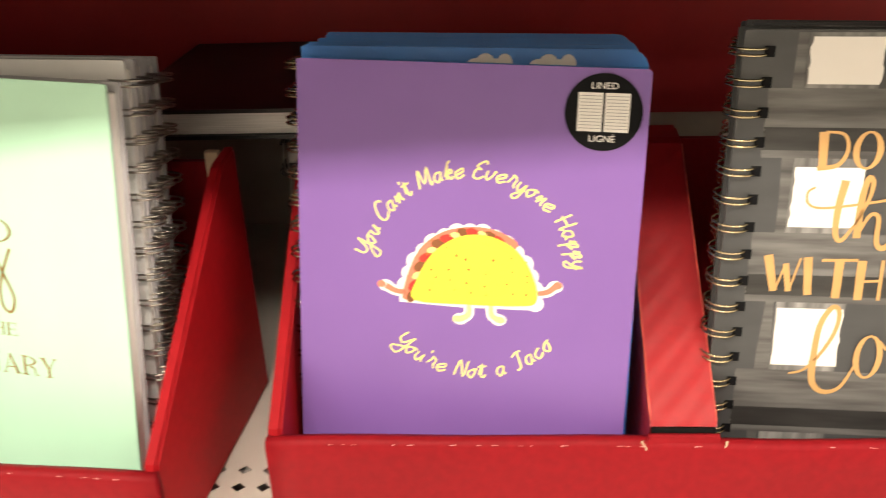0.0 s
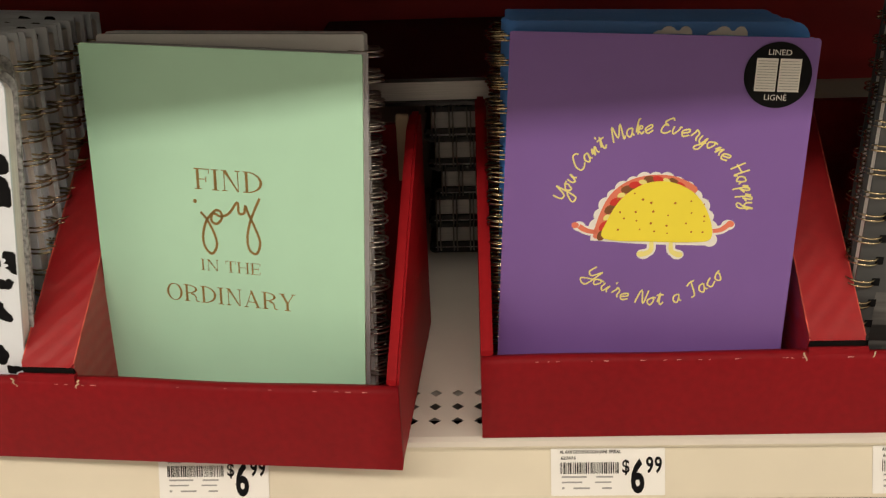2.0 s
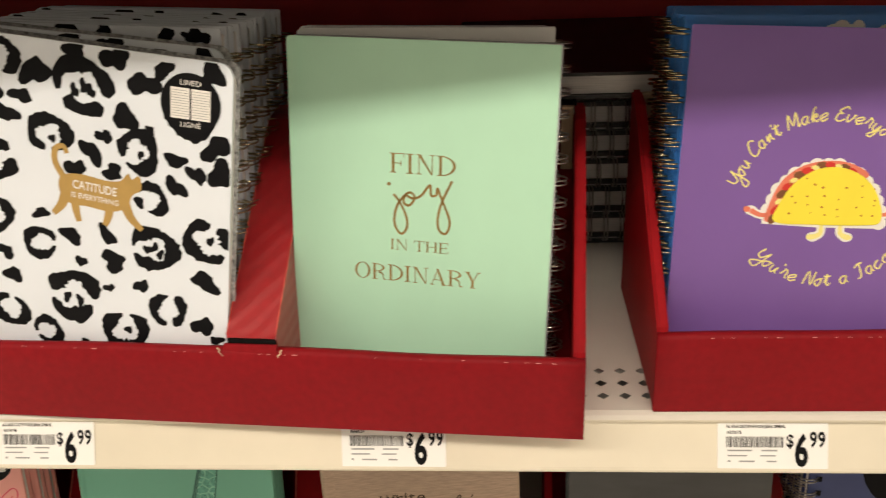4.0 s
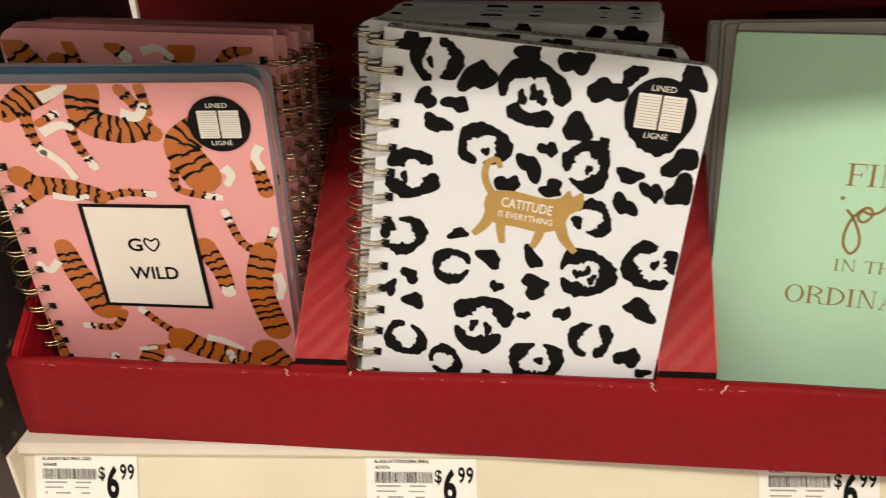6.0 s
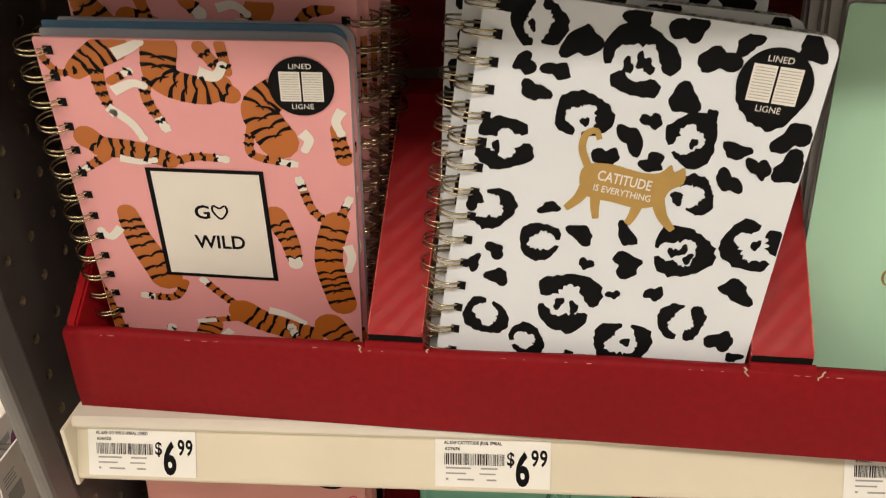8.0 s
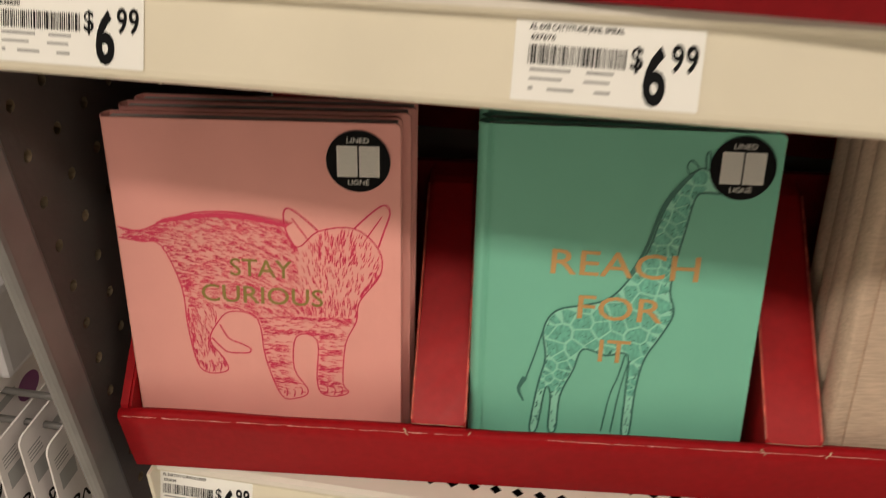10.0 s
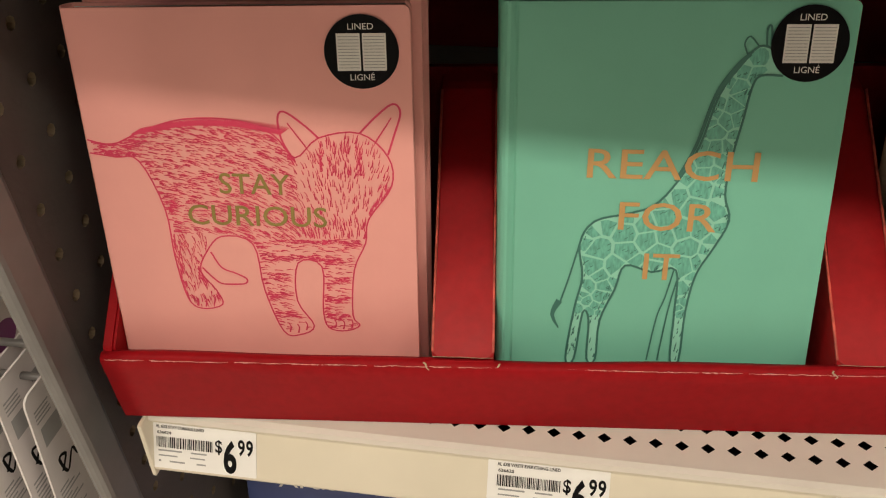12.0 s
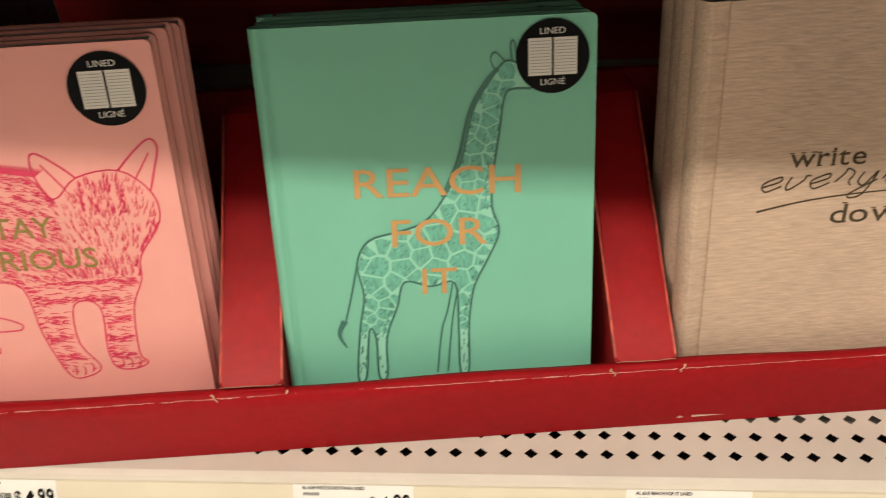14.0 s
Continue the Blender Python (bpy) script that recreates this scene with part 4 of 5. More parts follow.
book, front = spiral_notebook("pink spiral notebook with orange striped print, tilted forward", mt, 0.1344, 0.1931, 0.010, PINK, LILAC, side=-1, cut=0.005, radius=0.009, pitch=0.0126, inset=0.0055)
fur, stripe, tip = Ink(), Ink(), Ink()


def striped(pts, w, w_end, white=0.0, gap=4.2):
    line = smooth_line(pts, 8)
    fur.stroke(pts, w, w_end, 8)
    if w >= 4:
        fur.disc(pts[0][0], pts[0][1], w / 2, n=14)
    fur.disc(pts[-1][0], pts[-1][1], w_end / 2, n=12)
    n, run = len(line), 0.0
    for i in range(1, n - 1):
        run += math.hypot(line[i][0] - line[i - 1][0], line[i][1] - line[i - 1][1])
        if run > gap:
            run = 0.0
            dx, dz = line[i + 1][0] - line[i - 1][0], line[i + 1][1] - line[i - 1][1]
            d = math.hypot(dx, dz) or 1
            ww = w + (w_end - w) * i / n
            for s in (-1, 1):
                a = 0.50 * ww * s
                b = (0.02 + 0.2 * rng.random()) * ww * -s
                k = rng.uniform(-0.8, 0.8)
                stripe.stroke([(line[i][0] - dz / d * a, line[i][1] + dx / d * a), (line[i][0] - dz / d * (a + b) / 2 + k, line[i][1] + dx / d * (a + b) / 2 + 0.6), (line[i][0] - dz / d * b + dx / d * 1.2, line[i][1] + dx / d * b + dz / d * 1.2)], 2.3, 0.5, 3)
    if white:
        e, f = line[-1], line[max(0, n - 4)]
        tip.stroke([f, e, (e[0] * 1.5 - f[0] * 0.5, e[1] * 1.5 - f[1] * 0.5)], w_end * 0.95, w_end * 0.8, 3).disc(e[0], e[1], w_end * 0.55, n=12)


striped([(-66, 186), (-60, 177), (-52, 178)], 3.4, 3.2)
striped([(-52, 178), (-44, 184), (-34, 190)], 9, 15)
striped([(-43, 182), (-43, 168), (-40, 157)], 7, 3.6, 1)
striped([(-38, 173), (-29, 178)], 4, 3.4, 1)
striped([(-14, 190), (-15, 175), (0, 169), (9, 171)], 16, 13)
striped([(3, 190), (10, 180)], 6, 5)
striped([(12, 191), (14, 178)], 5, 4)
striped([(8, 170), (14, 167)], 11, 9)
striped([(-19, 178), (-24, 166), (-18, 150)], 5, 4.4, 1)
striped([(38, 171), (26, 160), (33, 143)], 15, 19)
striped([(21, 150), (20, 136), (38, 131)], 4.4, 4, 1)
striped([(-55, 144), (-50, 140)], 12, 10)
striped([(-50, 139), (-33, 137), (-19, 132)], 11, 9)
striped([(-20, 130), (-7, 134), (7, 133)], 4.4, 4, 1)
striped([(-48, 134), (-62, 125)], 5, 3.4, 1)
striped([(-45, 101), (-42, 84), (-33, 60)], 10, 17)
striped([(-24, 56), (-31, 46), (-46, 47)], 4.6, 4.4, 1)
striped([(54, 96), (46, 104), (41, 121)], 4.6, 4.2, 1)
striped([(57, 96), (52, 72), (58, 42)], 14, 15)
striped([(58, 96), (64, 110)], 5, 4, 1)
striped([(60, 150), (63, 134)], 6, 8)
striped([(2, 40), (-6, 48), (-14, 58)], 4.6, 4.2, 1)
striped([(4, 36), (16, 28), (40, 18)], 16, 13)
striped([(2, 31), (-18, 29)], 4, 3.2, 1)
striped([(27, 100), (33, 84), (35, 70)], 12, 7, 1)
striped([(-72, 62), (-68, 42), (-66, 25)], 8, 10)
striped([(-22, 8), (-14, 26)], 14, 12)
striped([(-54, 7), (-43, 11), (-36, 24)], 6, 4.6, 1)
striped([(34, 7), (29, 24)], 6, 5, 1)
striped([(50, 26), (62, 9)], 17, 14)
striped([(12, 7), (6, 13)], 8, 6, 1)
for pts, w0, w1 in (([(-34, 186), (-27, 189), (-22, 192)], 6, 3.5), ([(-38, 168), (-29, 172), (-24, 171)], 5, 3.2), ([(-42, 160), (-33, 152), (-29, 144)], 4.6, 3.4), ([(1, 178), (8, 176), (12, 181)], 6, 4),
                    ([(44, 148), (47, 144), (45, 139)], 6, 3.4), ([(-42, 133), (-33, 131), (-26, 132)], 4, 2.6), ([(-50, 92), (-56, 86), (-60, 90)], 4.6, 3.4), ([(62, 82), (64, 74), (62, 66)], 5.5, 3.6),
                    ([(63, 160), (60, 154), (62, 148)], 5, 3.6), ([(18, 37), (27, 34), (36, 28)], 5, 3), ([(-4, 22), (-12, 16), (-20, 18)], 4.6, 3), ([(-2, 10), (-10, 8), (-16, 12)], 4.6, 3.2)):
    tip.stroke(pts, w0, w1).disc(pts[-1][0], pts[-1][1], w1 * 0.62, n=12)
for ink in (fur, stripe, tip):
    ink.clip(-66.8, 66.8, 6, 192.6)
fur.on("shape_print", ORANGE, front, 1, "orange printed shapes")
stripe.on("stripe_print", INK_BLACK, front, 2)
tip.on("tip_print", INK_WHITE, front, 2)
box_ink = Ink().poly([(-31.5, 128), (24, 126.5), (25, 58), (-32, 61.5)]).on("title_frame", INK_BLACK, front, 3, "black square frame")
Ink().poly([(-29.2, 126), (21.8, 124.4), (22.6, 60.2), (-29.7, 63.6)]).on("title_card", INK_WHITE, box_ink, 4)
title = Ink().word("G", -12.0, -4.6, 98.5, 8.0, -1, bold=0.25).word("WILD", -14.5, 10.5, 80.0, 8.2, -1.5, bold=0.25)
title.stroke([(0.5, 98.2), (-3.0, 103), (-2.2, 106.2), (0.4, 104.6), (3.2, 106.0), (4.0, 102.6)], 1.1, 1.1, 6, True)
title.on("lettering", INK_BLACK, box_ink, 5, "GO WILD lettering with a heart")
ruled_sticker(front, 45.7, 171.8, 14.6)
m2 = at(-0.5480, 0.3830, 1.2180, 3.0, -8.5, 3.0)
copy_thing(book, m2)
m3 = at(-0.5535, 0.3960, 1.2262, 2.0, -6.0, 4.7)
spare, sfront = spiral_notebook("pink spiral notebook with orange striped print, upside down", m3, 0.1344, 0.1980, 0.010, PINK, PINK, side=1, cut=0.003, radius=0.009, pitch=0.0126, inset=0.0055)
for ink, kind_name, material, level in ((fur, "shape_print", ORANGE, 1), (stripe, "stripe_print", INK_BLACK, 2), (tip, "tip_print", INK_WHITE, 2)):
    ink.v = [(-x, 198 - z) for x, z in ink.v]
    ink.clip(-66.5, 66.5, 4, 197.0).on(kind_name, material, sfront, level)
row_behind(spare, 3, m3, 0.0115, rng, 0.7, side=0.0035, drop=-0.0032)

part("inner_sheet", slab(rounded_outline(0.132, 0.1962, (0, 0.008, 0.008, 0.001)), 0.0102, 0.0108), INNER_BLUE, book, "blue lining card")

# white notebooks with black torn spots
ml = at(-0.3688, 0.3222, 1.218, -4.0, 5.8, 8.1)
book, front = spiral_notebook("white spiral notebook with black leopard spots, leaning over", ml, 0.1434, 0.2014, 0.011, COOL_WHITE, SPECKLED, side=-1, cut=0.012, radius=0.0068)
ROSETTES = ((-48, 190.7, 12.4, 95, 275), (-4.5, 181, 17, 205, 330), (-23, 154.4, 12.4, None, 265), (-55, 137, 14, 178, 20), (23.5, 151.5, 12.4, None, 215), (-56, 106.5, 11.6, 120, 215), (-31, 94.2, 10.4, 5, None), (31, 100.4, 14.2, 190, None),
            (-14, 66.4, 16.5, 185, 345), (60, 108.6, 13.8, 335, 70), (-50.4, 52, 11.4, 85, None), (39, 66.4, 11.4, 80, 275), (14.8, 50, 14, 88, None), (51, 176, 15.5, None, None), (-30, 42.4, 9.6, 205, None), (30, 127.5, 9.8, 165, 245))
SPOTS = ((-29, 185, 7.4), (-45, 162, 5.3), (-37, 172, 4.8), (-51, 173, 4.8), (13, 197, 6.6), (27, 186, 6.9), (37, 194, 4.8), (6, 157, 4.0), (-1, 148, 5.8), (10, 139, 4.8),
         (-10, 138, 5.3), (-30, 111, 3.7), (-14, 101, 5.3), (6, 104, 4.8), (9, 90, 6.4), (24, 78, 4.0), (-9, 87, 3.2), (6, 74, 2.7), (-51, 86, 4.2), (-48, 73, 4.8), (-60, 78, 3.7))
MORE_SPOTS = ((43, 136, 5.3), (43, 150, 4.8), (54, 144, 4.8), (64, 159, 6.9), (66, 146, 6.9), (59, 86, 6.4), (58, 60, 5.8), (66, 53, 3.2), (-9, 39, 2.4), (17, 168, 6.6), (30, 163, 2.7), (-60, 197, 5), (62, 196, 6), (-8, 199, 5))


def leopard_print(face, flip, cut, h):
    """Torn-edged rings, open where given, with scraps inside them and loose spots between."""
    spots = Ink()
    for x, z, r, a, b in ROSETTES:
        x = flip * x
        gaps = [g if flip > 0 else 180 - g for g in (a, b) if g is not None] or [rng.uniform(0, 360)]
        half = 11 if (a, b) != (None, None) else 0
        gaps.sort()
        r *= 0.94
        for g0, g1 in zip(gaps, gaps[1:] + [gaps[0] + 360]):
            a0, a1 = g0 + half, g1 - half
            n = max(8, int((a1 - a0) / 8))
            out, inn = [], []
            bulge = rng.uniform(0, 6.28)
            for k in range(n + 1):
                u = k / n
                w = radians(a0 + (a1 - a0) * u)
                end = min(1.0, 5 * u + 0.35, 5 * (1 - u) + 0.35)
                mid = 0.76 * r * (1 + 0.07 * math.sin(2 * w + bulge))
                body = 0.25 * r * end * (1 + 0.30 * math.sin(3 * w + bulge))
                o, i = mid + body * rng.uniform(0.80, 1.22), mid - body * rng.uniform(0.72, 1.28)
                out.append((x + o * math.cos(w), z + 0.96 * o * math.sin(w)))
                inn.append((x + i * math.cos(w), z + 0.96 * i * math.sin(w)))
            k0, m = len(spots.v), n + 1
            spots.v += out + inn
            spots.f += [(k0 + i, k0 + i + 1, k0 + m + i + 1, k0 + m + i) for i in range(n)]
            spots.mark()
        if r > 11:
            for q in rng.choice(((-0.24, 0.22), (0.12,), (-0.2,), (-0.26, 0.05, 0.27))):
                spots.blot(x + q * r, z + rng.uniform(-0.24, 0.16) * r, r * 0.15, r * 0.20, rng, rng.uniform(-40, 40), 16, 0.3)
    for x, z, r in SPOTS + MORE_SPOTS:
        spots.blot(flip * x, z, r * 1.10, r * 0.86, rng, rng.uniform(-60, 60), 24, 0.30)
    spots.clip(-71.2, 71.2, cut, h)
    return spots.on("spot_print", INK_BLACK, face, 1, "black torn-edged spots")


leopard_print(front, 1, 13, 201)
gold = Ink().poly([(-18, 133), (-8, 135.5), (6, 134), (14, 135), (18, 139.5), (20, 136.5), (24, 139), (25, 132), (20, 128), (17, 121), (8, 117.5), (-4, 118.5), (-14, 119), (-19, 125)], 3)
gold.stroke([(-14, 145.5), (-16, 149), (-20, 147), (-20.5, 140), (-16, 132)], 2.4, 3.6).stroke([(-15, 126), (-18, 118), (-23, 112)], 6.5, 2.8).stroke([(-11, 124), (-10.5, 116), (-9, 109.5)], 5.5, 2.8)
gold.stroke([(8, 122), (7, 115), (5, 109.5)], 5.5, 2.8).stroke([(15, 125), (19, 116), (25, 110)], 6.5, 2.8)
gold.on("gold_shape", GOLD, front, 2, "gold foil shape")
Ink().word("CATITUDE", -11.8, 11.8, 127.6, 4.6, -3, bold=0.10).word("IS EVERYTHING", -12.6, 12.6, 122.6, 3.0, -3, bold=0.05).on("lettering", INK_WHITE, front, 3, "white lettering")
ruled_sticker(front, 50.8, 179.6, 15.2)
copy_thing(book, at(-0.3728, 0.3372, 1.219, -4.0, 6.2, 6.6))
m2 = at(-0.3690, 0.3625, 1.2175, -4.0, 6.5, 2.6)
spare, sfront = spiral_notebook("white leopard-spotted spiral notebook turned round behind the others", m2, 0.1434, 0.2014, 0.011, COOL_WHITE, COOL_WHITE, side=1, cut=0.003, radius=0.0068)
leopard_print(sfront, -1, 4, 201)
row_behind(spare, 5, m2, 0.0145, rng, 0.7, drop=0.0004, side=0.0012)

# salmon bound notebooks
mk = at(-0.5670, 0.3756, 0.923, 9.2, 9.5, 0.9)
book, front = bound_notebook("salmon pink soft-bound notebook with rose hatched print", mk, 0.1426, 0.1974, 0.013, SALMON, cut=0.002)
BODY = [(-71, 141), (-60, 139), (-46, 145), (-28, 150), (-6, 149.5), (10, 143), (19, 132), (30, 141), (48, 143), (60, 132), (61, 118), (50, 102), (48, 90), (42, 76), (40, 52), (43, 46), (36, 43), (28, 45), (26, 55), (27, 78),
        (16, 80), (14, 60), (21, 46), (14, 41), (6, 43), (-1, 66), (-4, 90), (-18, 94), (-26, 86), (-30, 76), (-24, 66), (-22, 58), (-32, 56), (-38, 62), (-41, 84), (-42, 108), (-50, 131), (-60, 133), (-71, 135)]
line = Ink().stroke(BODY, 0.7, 0.7, 4)
line.stroke([(19, 130), (14, 140), (13, 150), (16, 153), (24, 147), (30, 141)], 0.9).stroke([(48, 143), (56, 151), (63, 156), (66, 152), (63, 142), (60, 133)], 0.9)
line.stroke([(-24, 86), (-20, 78), (-14, 75), (-9, 72), (-9.5, 69.5), (-14, 69), (-21, 69.5), (-25, 73), (-29, 78)], 0.8)
for fx, fz in ((31, 44.5), (35, 44), (39, 44.5), (9, 42.5), (13, 42), (17, 43.5), (-34, 57.5), (-30, 57), (-26, 58)):
    line.stroke([(fx, fz), (fx + 0.7, fz + 3), (fx - 0.2, fz + 5)], 0.8, 0.4)


def inside(x, z, poly):
    hit = False
    for (ax, az), (bx, bz) in zip(poly, poly[1:] + poly[:1]):
        if (az > z) != (bz > z) and x < ax + (z - az) * (bx - ax) / (bz - az):
            hit = not hit
    return hit


def depth_in(x, z, poly):
    """How deep a point lies within an outline, up to 9."""
    for r in (1.5, 3.0, 5.0, 9.0):
        if not all(inside(x + r * math.cos(k * 0.785), z + r * math.sin(k * 0.785), poly) for k in range(8)):
            return r
    return 12.0


tries = 0
hatch = Ink()
full = smooth_line(BODY, 4)
while tries < 13000:
    tries += 1
    x, z = rng.uniform(-70, 61), rng.uniform(44, 149)
    if not inside(x, z, full):
        continue
    deep = depth_in(x, z, full)
    if z < 96 and x < -18:
        flow, chance = -78 + 10 * math.sin(x), 0.75 if deep < 3 else 0.34
    elif z < 92:
        band = math.sin(0.62 * z + 0.05 * x) > 0.35
        flow, chance = -22 + 1.2 * (x % 20), 0.95 if band else 0.5 if deep < 2 else 0.14
    elif x > 17:
        flow = 90 - 1.1 * (x - 40) + 6 * math.sin(0.4 * z)
        chance = 0.85 if 30 < x < 50 and z > 122 and math.sin(1.1 * x) > -0.2 else 0.8 if deep < 3 else 0.5 if z < 100 else 0.2
    else:
        flow, chance = -14 - 0.5 * (x + 40) * (1 - (z - 95) / 75), 1.0 if deep < 3 else 0.62 if deep < 9 else 0.36
    if rng.random() > chance:
        continue
    a = radians(flow + rng.uniform(-9, 9))
    s = rng.uniform(2.0, 4.4)
    if inside(x + s * math.cos(a), z + s * math.sin(a), full):
        hatch.stroke([(x, z), (x + s * 0.5 * math.cos(a) + 0.15, z + s * 0.5 * math.sin(a) + 0.25), (x + s * math.cos(a), z + s * math.sin(a))], 0.68 if deep < 5 else 0.5, 0.12, 2)
for k in range(70):
    u = k / 69
    x, z = -48 + 64 * u, 145.0 + 5.2 * math.sin(math.pi * u * 0.9) - 2.0 * u
    hatch.stroke([(x - 3.0, z - 1.8), (x + 1.8, z + 1.3)], 1.0, 0.15)
for ex, ez, sx in ((17, 148, 1), (62, 150, -1)):
    for k in range(9):
        hatch.stroke([(ex + sx * 0.8 * k, ez - 1.2 * k), (ex + sx * (0.8 * k + 2.5), ez - 1.2 * k - 4.5)], 0.6, 0.1)
line.on("print_outline", ROSE, front, 1, "rose printed outline")
hatch.on("print_hatching", ROSE, front, 2, "rose hatching")
Ink().word("STAY", -16.0, 15.5, 115.5, 10.0, -2, bold=0.08).word("CURIOUS", -32.0, 31.0, 100.5, 10.0, -2, bold=0.08).on("foil_lettering", OLIVE_FOIL, front, 3, "olive gold foil lettering")
ruled_sticker(front, 50.8, 178.4, 15.6)
row_behind(book, 2, mk, 0.0158, rng, 0.4, side=0.0028)

# green bound notebooks
mg = at(-0.3847, 0.3890, 0.923, 6.3, 14.5, 0.3)
book, front = bound_notebook("teal green hardback notebook with dark line print", mg, 0.1417, 0.1982, 0.014, GREEN, groove=0.0032, cut=0.002)
NECK = [(43, 168), (34, 168), (31, 163), (29, 150), (26, 132), (25, 116), (28, 104), (22, 90), (16, 78), (13, 60), (12, 34), (8, 34), (8, 60), (7, 80), (-4, 79), (-16, 82), (-20, 70), (-26, 54), (-27, 34), (-31, 34), (-31, 54),
        (-34, 58), (-37, 34), (-41, 34), (-38, 60), (-35, 76), (-37, 92), (-31, 103), (-16, 107), (-5, 111), (4, 122), (12, 138), (18, 160), (26, 173), (32, 180), (38, 179)]
line = Ink().stroke(NECK, 1.0, 1.0, 4)
line.stroke([(28, 176), (26, 181), (28, 184), (32, 180)], 0.7).stroke([(35, 180), (34.5, 187), (36, 188), (37, 181)], 0.9)
line.stroke([(-37, 92), (-41, 76), (-45, 62)], 0.8).stroke([(-45, 64), (-48, 57), (-45, 50)], 3.2, 0.6)
line.stroke([(3, 122), (10.4, 138), (16.6, 160), (24, 172), (29, 177)], 1.4, 1.8)
line.stroke([(-3, 34), (0, 56), (3, 66), (6, 80)], 0.7).stroke([(2, 34), (5, 60), (8, 76)], 0.7)
full = smooth_line(NECK, 4)
patches, light, shade = Ink(), Ink(), Ink()
light.poly(full)
kept = []
for _ in range(3000):
    x, z = rng.uniform(-37, 34), rng.uniform(40, 176)
    size = 4.6 if 80 < z < 122 else 3.0 if z > 66 else 1.6
    if not inside(x, z, full):
        continue
    if not (inside(x + size * 0.75, z, full) and inside(x - size * 0.75, z, full)):
        size *= 0.6
        if not (inside(x + size * 0.75, z, full) and inside(x - size * 0.75, z, full)):
            continue
    if all(math.hypot(x - a, z - e) > 0.80 * (size + r) for a, e, r in kept):
        kept.append((x, z, size))


def cell(x, z, r, others):
    """A patch's share of the hide: nearer to its middle than to any other's."""
    pts = [(x + 1.9 * r * math.cos(k * 0.449), z + 1.9 * r * math.sin(k * 0.449)) for k in range(14)]
    for ox, oz, orad in others:
        dx, dz = ox - x, oz - z
        d = math.hypot(dx, dz)
        if d < 1e-6 or d > 4.5 * r + orad:
            continue
        lim = d * r / (r + orad)
        cut = []
        for p, q in zip(pts, pts[1:] + pts[:1]):
            a = ((p[0] - x) * dx + (p[1] - z) * dz) / d - lim
            b = ((q[0] - x) * dx + (q[1] - z) * dz) / d - lim
            if a <= 0:
                cut.append(p)
            if a * b < 0:
                u = a / (a - b)
                cut.append((p[0] + (q[0] - p[0]) * u, p[1] + (q[1] - p[1]) * u))
        pts = cut or pts
    out = []
    for px, pz in pts:
        u = 0.88
        while u > 0.2 and not inside(x + (px - x) * (u + 0.1), z + (pz - z) * (u + 0.1), full):
            u -= 0.08
        out.append((x + (px - x) * u + rng.uniform(-0.15, 0.15), z + (pz - z) * u + rng.uniform(-0.15, 0.15)))
    return out


for x, z, r in kept:
    if z > 56:
        shape = cell(x, z, r, kept)
        shade.poly(shape)
        for k in range(int(1.4 * r)):
            hx, hz = x + rng.uniform(-r, r), z + rng.uniform(-r, r)
            if inside(hx, hz, shape) and inside(hx + 1.4, hz + 0.9, shape):
                patches.stroke([(hx, hz), (hx + 1.4, hz + 0.9)], 0.35, 0.25)
tries = 0
while tries < 1500:
    tries += 1
    x, z = rng.uniform(-41, 35), rng.uniform(34, 176)
    if inside(x, z, full) and (not inside(x + 3.2, z, full) or not inside(x - 1.6, z, full)):
        patches.stroke([(x, z), (x + 0.5, z + rng.uniform(1, 2.4))], 0.6, 0.2)
shade.on("patch_print", PATCH_GREEN, front, 2, "darker green printed patches")
light.on("body_print", PALE_GREEN, front, 1, "pale green printed body")
line.on("print_outline", FOREST, front, 3, "dark green printed outline")
patches.on("print_hatching", FOREST, front, 3)
Ink().word("REACH", -35.5, 38.0, 123.5, 13.4, -1, bold=0.1).word("FOR", -20.5, 22.6, 99.5, 13.2, -1, bold=0.1).word("IT", -8.0, 8.0, 75.5, 13.0, -1, bold=0.1).on("foil_lettering", ORANGE_FOIL, front, 4, "copper foil lettering")
ruled_sticker(front, 52.1, 181.1, 15.6, 5)
row_behind(book, 2, mg, 0.0165, rng, 0.4, side=0.0004)

# linen bound notebooks
mw = at(-0.2000, 0.4066, 0.923, 7.0, 9.0, -0.4)
book, front = bound_notebook("natural linen hardback notebook with black lettering", mw, 0.1430, 0.2040, 0.017, LINEN, groove=0.006, cut=0.002)
words = Ink().book_word("write", -32.4, 1.1, 132.0, 9.0, -1.5).book_word("down", -10.9, 28.6, 103.8, 9.4, -1.5)
words.pen_word("everything", lambda u, v: (-46.4 + u, 121.5 + v), 2.0, 0.85, 1.06, 0.55)
words.stroke([(-44.4, 112), (-24, 115.5), (1, 117.5), (38, 118)], 1.1, 0.5)
words.on("printed_lettering", INK_SEPIA, front, 1, "black printed lettering")
row_behind(book, 3, mw, 0.0190, rng, 0.3, side=0.001)

# further along the lower shelf
carton_tray(-0.1130, 0.4060, 0.9192, -1.0, 0.528, (0.172, 0.349), "red carton tray further along the lower shelf")
mp = at(-0.020, 0.4300, 0.924, -1.0, 9.0, 0.0)
book, front = spiral_notebook("slate notebook with pale bands and a black ring", mp, 0.150, 0.198, 0.012, SLATE, SLATE, side=1, wire=None, radius=0.003)
Ink().rect(-74, 74, 160, 171).on("printed_band", INK_GREY, front, 1)
Ink().stroke([(-8, 184), (2, 176), (14, 174), (26, 178), (32, 188)], 4.0).on("printed_ring", INK_BLACK, front, 2)
row_behind(book, 3, mp, 0.0135, rng)
